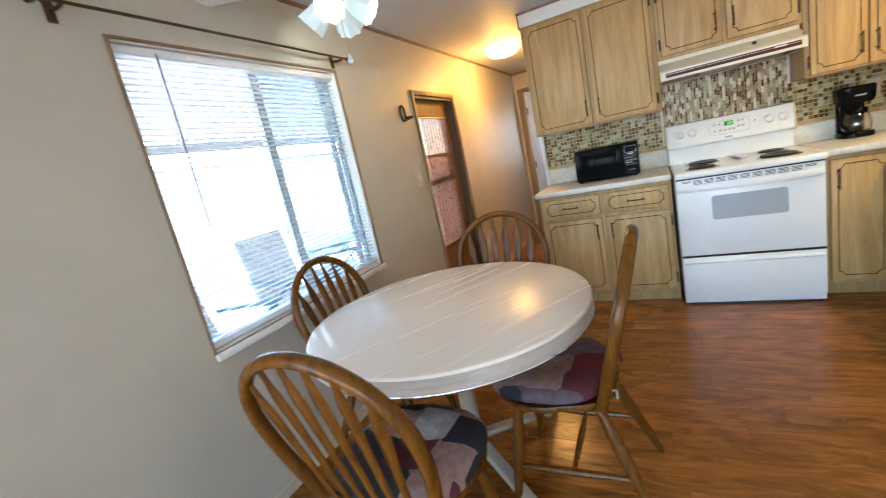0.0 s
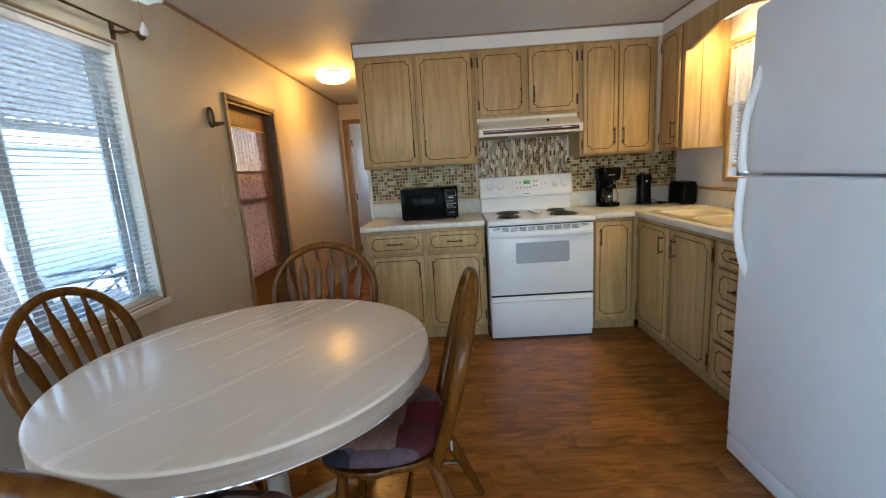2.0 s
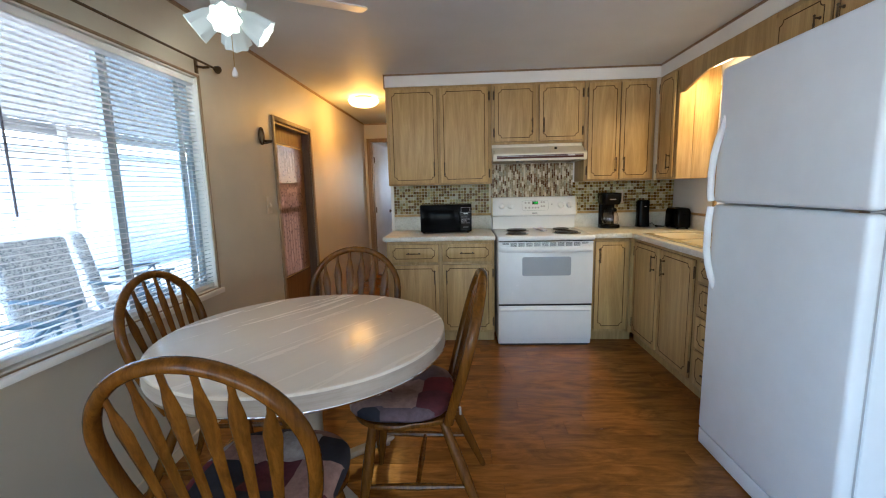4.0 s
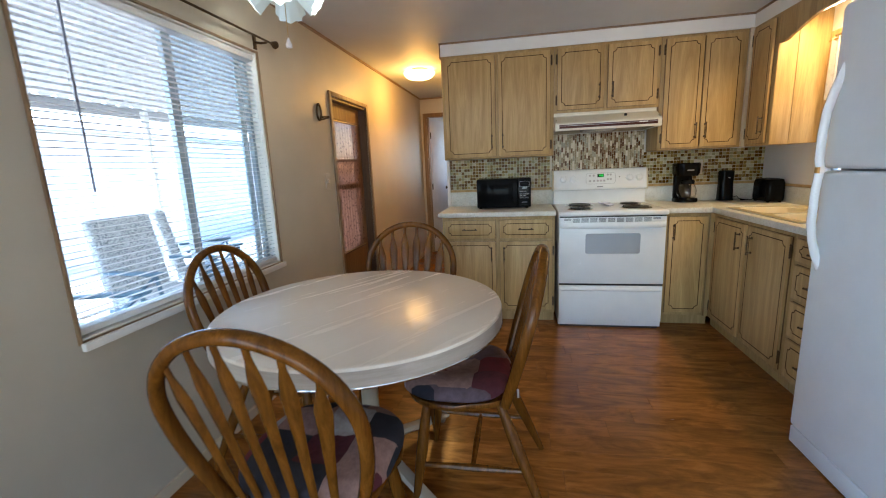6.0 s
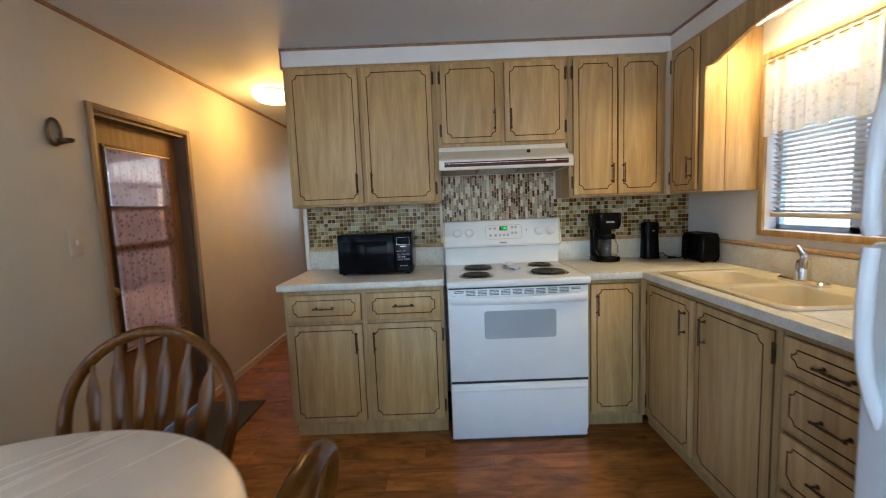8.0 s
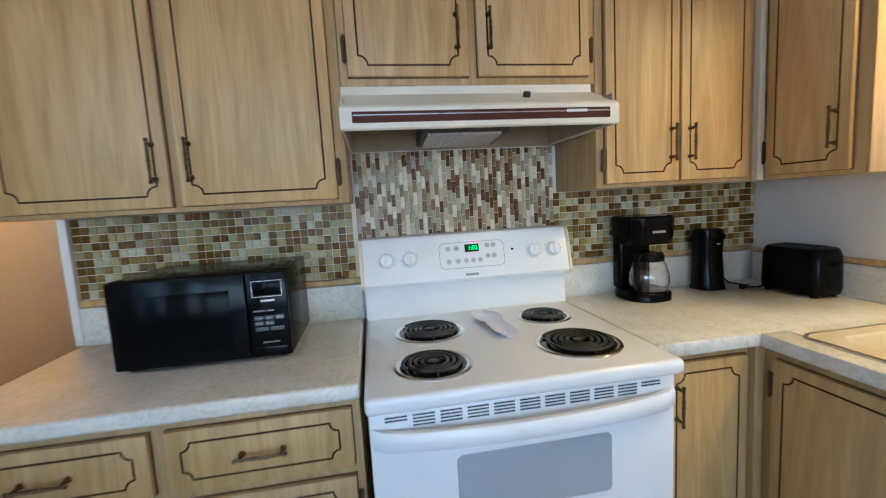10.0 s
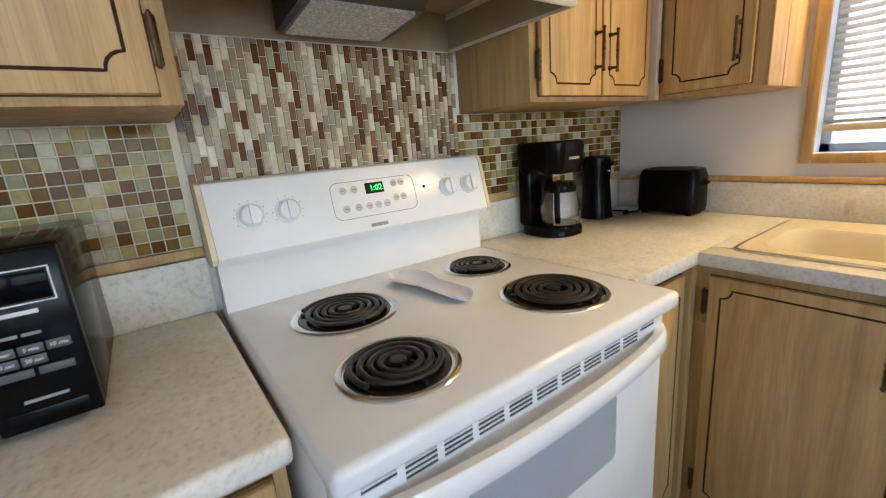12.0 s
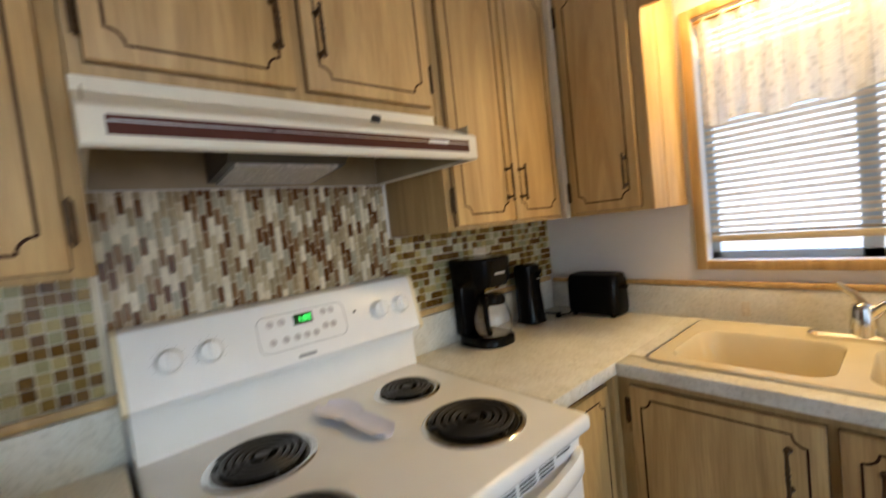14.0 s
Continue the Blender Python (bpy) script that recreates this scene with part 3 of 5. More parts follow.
cu = thing("door_curtain", (XD + 0.03, 3.55, GZ0), "sheer rose-brown patterned curtain on the door window", "curtain")
part("cloth", pleated(XD + 0.026, GY0 + 0.005, GY1 - 0.005, GZ0 + 0.01, GZ1 - 0.01, 0.003, 9), M_DOORLACE, cu)
# two extra cloth layers, added only to dim the daylight through the door
part("upper_lining", pleated(XD + 0.018, GY0 + 0.006, GY1 - 0.006, 1.388, GZ1 - 0.012, 0.001, 7), M_LACE, cu, "white lace layer added to dim the upper glass")
part("lining", pleated(XD + 0.018, GY0 + 0.006, GY1 - 0.006, GZ0 + 0.01, 1.385, 0.001, 7), M_DOORLACE, cu)
for zz in (GZ0 + 0.012, GZ1 - 0.012):
    part("curtain_rod", tube(bm_new(), [(XD + 0.026, GY0 - 0.01, zz), (XD + 0.026, GY1 + 0.01, zz)], 0.005, 8), M_BRASS, cu)

# hall doorway
d2 = thing("door_2", (-0.965, YH, 0), "wood-framed doorway at the end of the hallway, open", "door")
tagged(d2, kind="structure")
part("door_frame", frame_trim(bm_new(), "y", YH, -1.27, -0.66, 0.001, 2.0, 0.055, -0.015, False), M_TRIM, d2)
part("jamb", bx(bx(bm_new(), -1.27, -1.255, YH, YH + T, 0, 2.0), -0.675, -0.66, YH, YH + T, 0, 2.0), M_TRIM, d2, smooth=False)

hd2 = thing("hall_door", (-1.245, YH + 0.09, 0), "white painted hallway door with a dark knob, ajar", "door")
_turn = Matrix.Translation((-1.245, YH + 0.085, 0)) @ Matrix.Rotation(radians(74), 4, "Z")
lf2 = box(0.0, 0.535, 0.0, 0.035, 0.012, 1.985, 0.003)
lf2.transform(_turn)
part("door_leaf", lf2, M_DOORWHITE, hd2)
for zz in (0.25, 1.0, 1.75):
    hb2 = tube(bx(bm_new(), 0.0, 0.02, -0.003, 0.0, zz - 0.045, zz + 0.045), [(-0.004, -0.004, zz - 0.045), (-0.004, -0.004, zz + 0.045)], 0.006, 8)
    hb2.transform(_turn)
    part("hinge", hb2, M_BRONZE, hd2, "dark brass hinge")
kb2 = lathe(bm_new(), [(0.026, 0), (0.026, 0.004), (0.011, 0.012), (0.012, 0.03), (0.026, 0.042), (0.024, 0.058), (0.004, 0.064)], n=16)
kb2.transform(_turn @ Matrix.Translation((0.475, 0.0, 0.96)) @ Matrix.Rotation(radians(90), 4, "X"))
part("door_knob", kb2, M_BRONZE, hd2, "dark round knob")

# wall things
sw = thing("light_switch", (XL, 3.004, 1.21), "beige plastic light switch on the cream wall", "light switch")
part("plate", box(XL, XL + 0.005, 2.967, 3.041, 1.15, 1.27, 0.002), M_PLATE, sw)
part("toggle", box(XL + 0.005, XL + 0.016, 2.999, 3.009, 1.198, 1.224, 0.002), M_PLATE, sw)
sc = thing("wall_sconce", (XL, 2.957, 1.64), "small brass candle sconce with a ring, on the wall", "sconce")
ring = [(XL + 0.008, 2.957 + 0.032 * math.sin(a), 1.705 + 0.056 * math.cos(a)) for a in (2 * math.pi * k / 28 for k in range(29))]
part("ring", tube(bm_new(), ring, 0.0075, 8), M_BRONZE, sc)
part("cup", lathe(bm_new(), [(0.006, 0), (0.028, 0.006), (0.032, 0.02), (0.028, 0.02), (0.01, 0.01)], (XL + 0.05, 2.965, 1.655), 16), M_BRONZE, sc)
part("arm", tube(bm_new(), [(XL, 2.957, 1.66), (XL + 0.025, 2.96, 1.652), (XL + 0.05, 2.965, 1.657)], 0.004, 6), M_BRONZE, sc)

# ---- right window ----
w2 = thing("window_2", (XR, (SY0 + SY1) / 2, SZ0), "wood-trimmed sliding window above the kitchen sink", "window")
tagged(w2, kind="structure")
part("window_frame", frame_trim(bm_new(), "x", XR, SY0, SY1, SZ0, SZ1, 0.032, -0.016), M_CAB, w2, "light oak trim")
sash = bm_new()
for a in ((SY0, SY0 + 0.025, SZ0, SZ1), (SY1 - 0.025, SY1, SZ0, SZ1), (2.81, 2.855, SZ0, SZ1), (SY0, SY1, SZ0, SZ0 + 0.025), (SY0, SY1, SZ1 - 0.025, SZ1)):
    bx(sash, XR + 0.06, XR + 0.085, *a)
part("sash", sash, M_ALU, w2, "grey aluminium sash", smooth=False)
for a in ((SY0 + 0.025, 2.81), (2.855, SY1 - 0.025)):
    p = part("pane", box(XR + 0.070, XR + 0.074, a[0], a[1], SZ0 + 0.025, SZ1 - 0.025), M_GLASS, w2, smooth=False)
    p.visible_shadow = False
blind("window_blind", XR + 0.03, SY0 + 0.01, SY1 - 0.01, 1.19, SZ1 - 0.005, 0.0225, 0.025, radians(-26), M_BLINDWOOD, "ivory slatted blind half open over the sink window", M_BLINDWOOD)
va = thing("curtain_valance", (XR - 0.05, 2.81, 1.66), "white lace valance curtain gathered on a rod", "curtain")
part("cloth", pleated(XR - 0.05, SY0 - 0.06, SY1 - 0.035, 1.60, 1.955, 0.012, 15, 140, 0.02), M_LACE, va)
part("rod", tube(bm_new(), [(XR - 0.05, SY0 - 0.08, 1.945), (XR - 0.05, SY1 - 0.02, 1.945), (XR - 0.002, SY1 - 0.02, 1.945)], 0.006, 8), M_BRASS, va)

# ---- cabinets ----


def facing(side, plane):
    """A face that looks to -y ('s') or -x ('w'): u along it, v up, d out of it."""
    if side == "s":
        return lambda u, v, d: Vector((u, plane - d, v))
    return lambda u, v, d: Vector((plane - d, u, v))


def slab(f, u0, u1, v0, v1, d0, d1, bev=0.003):
    a, b = f(u0, v0, d0), f(u1, v1, d1)
    return box(min(a.x, b.x), max(a.x, b.x), min(a.y, b.y), max(a.y, b.y), min(a.z, b.z), max(a.z, b.z), bev=bev)


def groove(f, u0, u1, v0, v1, d, c=0.026, w=0.005):
    """A closed routed line with scooped corners."""
    path = []
    for cu_, cv, s0 in ((u0, v0, 90), (u1, v0, 180), (u1, v1, 270), (u0, v1, 0)):
        arc = [(cu_ + c * math.cos(radians(s0 - a)), cv + c * math.sin(radians(s0 - a))) for a in (0, 18, 36, 54, 72, 90)]
        su = 1 if cu_ == u0 else -1
        sv = 1 if cv == v0 else -1
        k = 0.006
        first, last = arc[0], arc[-1]
        e0 = (first[0] + (su * k if abs(first[1] - cv) < 1e-6 else 0), first[1] + (sv * k if abs(first[0] - cu_) < 1e-6 else 0))
        e1 = (last[0] + (su * k if abs(last[1] - cv) < 1e-6 else 0), last[1] + (sv * k if abs(last[0] - cu_) < 1e-6 else 0))
        path += [e0] + arc + [e1]
    n = len(path)
    bm = bm_new()
    inner, outer = [], []
    for i in range(n):
        p, q, r = (Vector(path[(i + j) % n]) for j in (-1, 0, 1))
        t1, t2 = (q - p), (r - q)
        t1 = t1.normalized() if t1.length > 1e-7 else t2.normalized()
        t2 = t2.normalized() if t2.length > 1e-7 else t1
        t = t1 + t2
        t = t.normalized() if t.length > 1e-6 else t1
        nn = Vector((-t.y, t.x)) * (w / 2)
        inner.append(q + nn)
        outer.append(q - nn)
    rows = []
    for i in range(n):
        a, b = inner[i], outer[i]
        rows.append([bm.verts.new(f(a.x, a.y, d)), bm.verts.new(f(a.x, a.y, d + 0.0006)), bm.verts.new(f(b.x, b.y, d + 0.0006)), bm.verts.new(f(b.x, b.y, d))])
    for i in range(n):
        a, b = rows[i], rows[(i + 1) % n]
        for k in range(3):
            bm.faces.new((a[k], b[k], b[k + 1], a[k + 1]))
    return bm


def pull(f, u, v, d, upright=True, length=0.118):
    """A turned bar pull on two posts."""
    bm = bm_new()
    h = length / 2
    prof = [(-1.0, 0.0035), (-0.93, 0.006), (-0.84, 0.004), (-0.5, 0.0038), (-0.2, 0.0052), (-0.1, 0.0038), (0, 0.0062), (0.1, 0.0038), (0.2, 0.0052), (0.5, 0.0038), (0.84, 0.004), (0.93, 0.006), (1.0, 0.0035)]
    at = (lambda s: f(u, v + s, d + 0.026)) if upright else (lambda s: f(u + s, v, d + 0.026))
    tube(bm, [at(s * h) for s, _ in prof], [r for _, r in prof], 8)
    for s in (-0.76, 0.76):
        a = f(u, v + s * h, d) if upright else f(u + s * h, v, d)
        b = f(u, v + s * h, d + 0.026) if upright else f(u + s * h, v, d + 0.026)
        tube(bm, [a, a.lerp(b, 0.15), a.lerp(b, 0.3), b], [0.008, 0.007, 0.0042, 0.0042], 8)
    return bm


def hinge(f, u, v, d):
    bm = slab(f, u - 0.007, u + 0.007, v - 0.034, v + 0.034, d - 0.004, d + 0.003, 0.0015)
    return tube(bm, [f(u, v + k * 0.0065, d + 0.004) for k in range(-6, 7)], [0.002, 0.005, 0.0035, 0.005, 0.0035, 0.005, 0.0035, 0.005, 0.0035, 0.005, 0.0035, 0.005, 0.002], 8)


def cab_door(parent, f, u0, u1, v0, v1, handle, hinge_u, inset=0.031, grip_v=None):
    d = part("door", slab(f, u0, u1, v0, v1, 0.004, 0.019, 0.004), M_CAB, parent)
    # slightly larger slab whose dark colour paints the shadow line round the door
    part("lip", slab(f, u0 - 0.002, u1 + 0.002, v0 - 0.0015, v1 + 0.001, 0.0004, 0.006, 0.001), M_GAP_SHADE, d, "dark strip painted as shade round the edge")
    part("routed_groove", groove(f, u0 + inset, u1 - inset, v0 + inset, v1 - inset, 0.019), M_GROOVE, d, "dark routed line")
    if handle is not None:
        part("handle", pull(f, handle, grip_v, 0.019), M_BRONZE, d, "antique brass pull")
    if hinge_u is not None:
        for vv in (v0 + 0.075, v1 - 0.075):
            part("hinge", hinge(f, hinge_u, vv, 0.012), M_BRONZE, d, "dark brass hinge")
    return d


def cab_drawer(parent, f, u0, u1, v0, v1):
    d = part("drawer", slab(f, u0, u1, v0, v1, 0.004, 0.019, 0.004), M_CAB, parent)
    # the same painted shadow line round the drawer
    part("lip", slab(f, u0 - 0.002, u1 + 0.002, v0 - 0.0015, v1 + 0.001, 0.0004, 0.006, 0.001), M_GAP_SHADE, d, "dark strip painted as shade round the edge")
    part("routed_groove", groove(f, u0 + 0.032, u1 - 0.032, v0 + 0.03, v1 - 0.03, 0.019, 0.02), M_GROOVE, d, "dark routed line")
    part("handle", pull(f, (u0 + u1) / 2, (v0 + v1) / 2, 0.019, False), M_BRONZE, d, "antique brass pull")


UF = facing("s", 3.63)
BF = facing("s", 3.365)
UE = facing("w", 1.725)
BE = facing("w", 1.455)
G = "kitchen cabinets"
UZ0, UZ1 = 1.335, 2.163

# upper left
c = thing("upper_cabinet", (-0.12, 3.78, UZ0), "light oak wall cabinet with two grooved doors", "cabinet", G)
part("body", box(-0.568, 0.335, 3.63, YB - 0.002, UZ0, UZ1, 0.002), M_CABFRAME, c)
cab_door(c, UF, -0.541, -0.13, UZ0 + 0.014, 2.14, -0.162, None, grip_v=1.47)
cab_door(c, UF, -0.105, 0.305, UZ0 + 0.014, 2.14, -0.073, 0.313, grip_v=1.47)
# over the hood
c = thing("upper_cabinet", (0.72, 3.78, 1.663), "short light oak wall cabinet above the range hood", "cabinet", G)
part("body", box(0.337, 1.115, 3.63, YB - 0.002, 1.663, UZ1, 0.002), M_CABFRAME, c)
cab_door(c, UF, 0.36, 0.709, 1.684, 2.14, 0.675, 0.353, grip_v=1.81)
cab_door(c, UF, 0.737, 1.09, 1.684, 2.14, 0.771, 1.098, grip_v=1.81)
# upper right
c = thing("upper_cabinet", (1.41, 3.78, UZ0), "light oak wall cabinet with two grooved doors", "cabinet", G)
part("body", box(1.117, 1.722, 3.63, YB - 0.002, UZ0, UZ1, 0.002), M_CABFRAME, c)
cab_door(c, UF, 1.144, 1.403, UZ0 + 0.014, 2.14, 1.373, 1.136, grip_v=1.47)
cab_door(c, UF, 1.411, 1.668, UZ0 + 0.014, 2.14, 1.441, None, grip_v=1.47)
struct("trim_corner", box(1.694, 1.720, 3.604, 3.629, UZ0, UZ1, 0.002), M_STRIP, "pale corner strip between the wall cabinets", "moulding")
# side wall, corner unit
c = thing("upper_cabinet", (1.88, 3.44, UZ0), "narrow oak wall cabinet at the corner by the window", "cabinet", G)
part("body", box(1.725, XR - 0.002, 3.308, 3.627, UZ0, UZ1, 0.002), M_CABFRAME, c)
part("side_panel", box(1.725, 1.838, 3.301, 3.308, UZ0, UZ1, 0.003), M_CAB, c)
part("side_panel", box(1.841, XR - 0.002, 3.301, 3.308, UZ0, UZ1, 0.001), M_CAB, c)
cab_door(c, UE, 3.34, 3.588, UZ0 + 0.014, 2.14, 3.376, 3.597, grip_v=1.47)
# above the fridge
c = thing("upper_cabinet", (1.88, 1.77, 1.86), "short oak wall cabinet above the refrigerator", "cabinet", G)
part("body", box(1.725, XR - 0.002, 1.18, 2.352, 1.86, UZ1, 0.002), M_CABFRAME, c)
cab_door(c, UE, 2.0, 2.33, 1.885, 2.13, 2.05, None, grip_v=1.98)
cab_door(c, UE, 1.61, 1.98, 1.885, 2.13, 1.93, None, grip_v=1.98)
cab_door(c, UE, 1.2, 1.59, 1.885, 2.13, 1.25, None, grip_v=1.98)
# arched valance board over the sink
vb = []
n = 40
for i in range(n + 1):
    u = i / n
    y = 2.354 + (3.299 - 2.354) * u
    e = min(u, 1 - u)
    z = 1.975 + 0.075 * (0.5 - 0.5 * math.cos(min(1.0, e / 0.45) * math.pi)) - 0.008 * math.sin(min(1, e / 0.12) * math.pi)
    vb.append((y, z))
bm = bm_new()
prism(bm, vb + [(3.299, UZ1), (2.354, UZ1)], 1.725, 1.743)
single("valance_board", bm, M_CABFRAME, "scalloped oak valance board above the sink window", "valance", at=(1.735, 2.81, 2.0), smooth=False)
tl = thing("fluorescent_light", (1.86, 2.6, 2.16), "lit fluorescent strip light behind the oak valance", "lamp")
part("housing", box(1.80, 1.92, 2.42, 3.2, 2.135, 2.164, 0.004), M_WHITE, tl)
part("tube", tube(bm_new(), [(1.86, 2.44, 2.115), (1.86, 3.18, 2.115)], 0.014, 10), M_TUBE, tl, "glowing tube")
lamp("valance_lamp", "AREA", 1.05, (1.0, 0.66, 0.25), pose(1.86, 2.81, 2.095, 0, 0, 0), 0.1, 0.72)


# base left
c = thing("base_cabinet", (-0.11, 3.65, 0), "light oak base cabinet with two drawers and two doors", "cabinet", G)
part("body", box(-0.562, 0.332, 3.365, YB - 0.002, 0.085, 0.874, 0.002), M_CABFRAME, c)
part("toe_kick", box(-0.55, 0.33, 3.41, 3.43, 0.0, 0.085), M_CABFRAME, c)
cab_drawer(c, BF, -0.54, -0.132, 0.70, 0.848)
cab_drawer(c, BF, -0.098, 0.312, 0.70, 0.848)
cab_door(c, BF, -0.54, -0.132, 0.11, 0.675, -0.165, None, grip_v=0.575)
cab_door(c, BF, -0.098, 0.312, 0.11, 0.675, -0.065, 0.319, grip_v=0.575)
# base right, beside the stove
c = thing("base_cabinet", (1.28, 3.65, 0), "narrow light oak base cabinet beside the stove", "cabinet", G)
part("body", box(1.118, 1.453, 3.365, YB - 0.002, 0.085, 0.874, 0.002), M_CABFRAME, c)
part("toe_kick", box(1.13, 1.47, 3.41, 3.43, 0.0, 0.085), M_CABFRAME, c)
cab_door(c, BF, 1.15, 1.41, 0.11, 0.848, 1.182, None, grip_v=0.735)
struct("trim_base_corner", box(1.424, 1.453, 3.338, 3.364, 0.085, 0.874, 0.002), M_CABFRAME, "pale corner strip between the base cabinets", "moulding")
# sink base
c = thing("base_cabinet", (1.75, 2.9, 0), "light oak sink cabinet with two grooved doors", "cabinet", G)
part("body", box(1.455, XR - 0.002, 2.425, 3.362, 0.085, 0.70, 0.002), M_CABFRAME, c)
part("face_frame", box(1.455, 1.475, 2.425, 3.362, 0.70, 0.874, 0.001), M_CABFRAME, c)
part("toe_kick", box(1.50, 1.52, 2.43, 3.40, 0.0, 0.085), M_CABFRAME, c)
cab_door(c, BE, 2.885, 3.30, 0.11, 0.848, 2.948, 3.31, grip_v=0.735)
cab_door(c, BE, 2.45, 2.865, 0.11, 0.848, 2.802, 2.443, grip_v=0.735)
# drawer base
c = thing("drawer_cabinet", (1.75, 2.2, 0), "light oak drawer cabinet with four grooved drawers", "cabinet", G)
part("body", box(1.455, XR - 0.002, 1.99, 2.423, 0.085, 0.874, 0.002), M_CABFRAME, c)
part("toe_kick", box(1.50, 1.52, 2.0, 2.42, 0.0, 0.085), M_CABFRAME, c)
for v0, v1 in ((0.735, 0.848), (0.54, 0.715), (0.335, 0.52), (0.11, 0.315)):
    cab_drawer(c, BE, 2.015, 2.395, v0, v1)

# ---- counters ----
CZ0, CZ1 = 0.876, 0.915
ct = thing("countertop", (-0.12, 3.62, CZ0), "cream speckled laminate countertop with a low backsplash", "countertop")
part("worktop", box(-0.587, 0.338, 3.325, YB - 0.022, CZ0, CZ1, 0.009, 3), M_COUNTER, ct)
part("backsplash", box(-0.587, 0.342, YB - 0.02, YB - 0.001, CZ1 - 0.01, 1.04, 0.003), M_COUNTER, ct)
part("cap_strip", box(-0.587, 0.342, YB - 0.016, YB - 0.001, 1.042, 1.064, 0.002), M_CAB, ct, "thin tan strip")
ct = thing("countertop", (1.6, 3.1, CZ0), "cream speckled laminate corner countertop with a sink cut-out", "countertop")
wt = bm_new()
bx(wt, 1.113, XR - 0.022, 3.325, YB - 0.022, CZ0, CZ1, 0.006, 2)
bx(wt, 1.42, 1.50, 1.985, 3.325, CZ0, CZ1, 0.006, 2)
bx(wt, 1.955, XR - 0.022, 1.985, 3.325, CZ0, CZ1, 0.0)
bx(wt, 1.50, 1.955, 3.25, 3.325, CZ0, CZ1, 0.0)
bx(wt, 1.50, 1.955, 1.985, 2.45, CZ0, CZ1, 0.0)
part("worktop", wt, M_COUNTER, ct)
part("backsplash", box(1.113, XR - 0.022, YB - 0.02, YB - 0.001, CZ1 - 0.01, 1.04, 0.003), M_COUNTER, ct)
part("backsplash", box(XR - 0.02, XR - 0.001, 1.985, YB - 0.022, CZ1 - 0.01, 1.032, 0.003), M_COUNTER, ct)
part("cap_strip", box(1.113, XR - 0.02, YB - 0.016, YB - 0.001, 1.042, 1.064, 0.002), M_CAB, ct, "thin tan strip")
part("cap_strip", box(XR - 0.022, XR - 0.001, 1.985, YB - 0.024, 1.034, 1.052, 0.003), M_CAB, ct, "light oak strip")

hk = thing("adhesive_hook", (XR - 0.02, 3.14, 0.94), "small beige plastic hook on the counter backsplash", "hook")
part("plate", box(XR - 0.024, XR - 0.0205, 3.128, 3.152, 0.935, 0.985, 0.0015), M_PLATE, hk)
part("peg", tube(bm_new(), [(XR - 0.024, 3.14, 0.95), (XR - 0.036, 3.14, 0.946), (XR - 0.038, 3.14, 0.958)], 0.004, 8), M_PLATE, hk)

# ---- sink ----
sk = thing("kitchen_sink", (1.73, 2.85, 0.9), "beige enamel double-bowl sink with a dark metal rim", "sink")


def rrect(x0, x1, y0, y1, r, z, n=6):
    out = []
    for cx, cy, a0 in ((x1 - r, y1 - r, 0), (x0 + r, y1 - r, 90), (x0 + r, y0 + r, 180), (x1 - r, y0 + r, 270)):
        out += [(cx + r * math.cos(radians(a0 + 90 * k / n)), cy + r * math.sin(radians(a0 + 90 * k / n)), z) for k in range(n + 1)]
    return out


part("rim", loft(bm_new(), [rrect(1.474, 1.972, 2.43, 3.275, 0.04, 0.914), rrect(1.474, 1.972, 2.43, 3.275, 0.04, 0.9195), rrect(1.481, 1.965, 2.437, 3.268, 0.036, 0.9205), rrect(1.481, 1.965, 2.437, 3.268, 0.036, 0.914)], True, False), M_STEEL, sk, "dark metal clamping rim")
dk = bm_new()
deck = rrect(1.483, 1.963, 2.439, 3.266, 0.034, 0.921)
BOWLS = ((2.47, 2.825), (2.875, 3.225))
ov = [dk.verts.new(p) for p in deck]
edges = [dk.edges.new((ov[i], ov[(i + 1) % len(ov)])) for i in range(len(ov))]
for y0, y1 in BOWLS:
    rim_ = [dk.verts.new(p) for p in rrect(1.525, 1.83, y0, y1, 0.06, 0.921)]
    edges += [dk.edges.new((rim_[i], rim_[(i + 1) % len(rim_)])) for i in range(len(rim_))]
bmesh.ops.triangle_fill(dk, use_beauty=True, edges=edges)
part("deck", dk, M_SINK, sk)
for y0, y1 in BOWLS:
    b = loft(bm_new(), [rrect(1.525, 1.83, y0, y1, 0.06, 0.921), rrect(1.53, 1.825, y0 + 0.005, y1 - 0.005, 0.06, 0.912), rrect(1.54, 1.815, y0 + 0.015, y1 - 0.015, 0.06, 0.79), rrect(1.57, 1.785, y0 + 0.05, y1 - 0.05, 0.05, 0.765)], True, False)
    vs = [v for v in b.verts if v.co.z < 0.77]
    b.faces.new(vs)
    part("bowl", b, M_SINK, sk)
    part("drain", lathe(bm_new(), [(0.002, 0), (0.03, 0), (0.04, 0.004), (0.043, 0.003), (0.043, 0)], (1.68, (y0 + y1) / 2, 0.766), 20), M_STEEL, sk)
fc = thing("faucet", (1.885, 2.85, 0.92), "chrome single-lever kitchen faucet on the sink", "faucet")
part("base_plate", loft(bm_new(), [rrect(1.855, 1.915, 2.73, 2.97, 0.029, 0.921), rrect(1.855, 1.915, 2.73, 2.97, 0.029, 0.932), rrect(1.863, 1.907, 2.738, 2.962, 0.022, 0.939)]), M_CHROME, fc)
part("column", lathe(bm_new(), [(0.03, 0), (0.028, 0.03), (0.026, 0.07), (0.022, 0.085), (0.005, 0.092)], (1.885, 2.85, 0.935), 18), M_CHROME, fc)
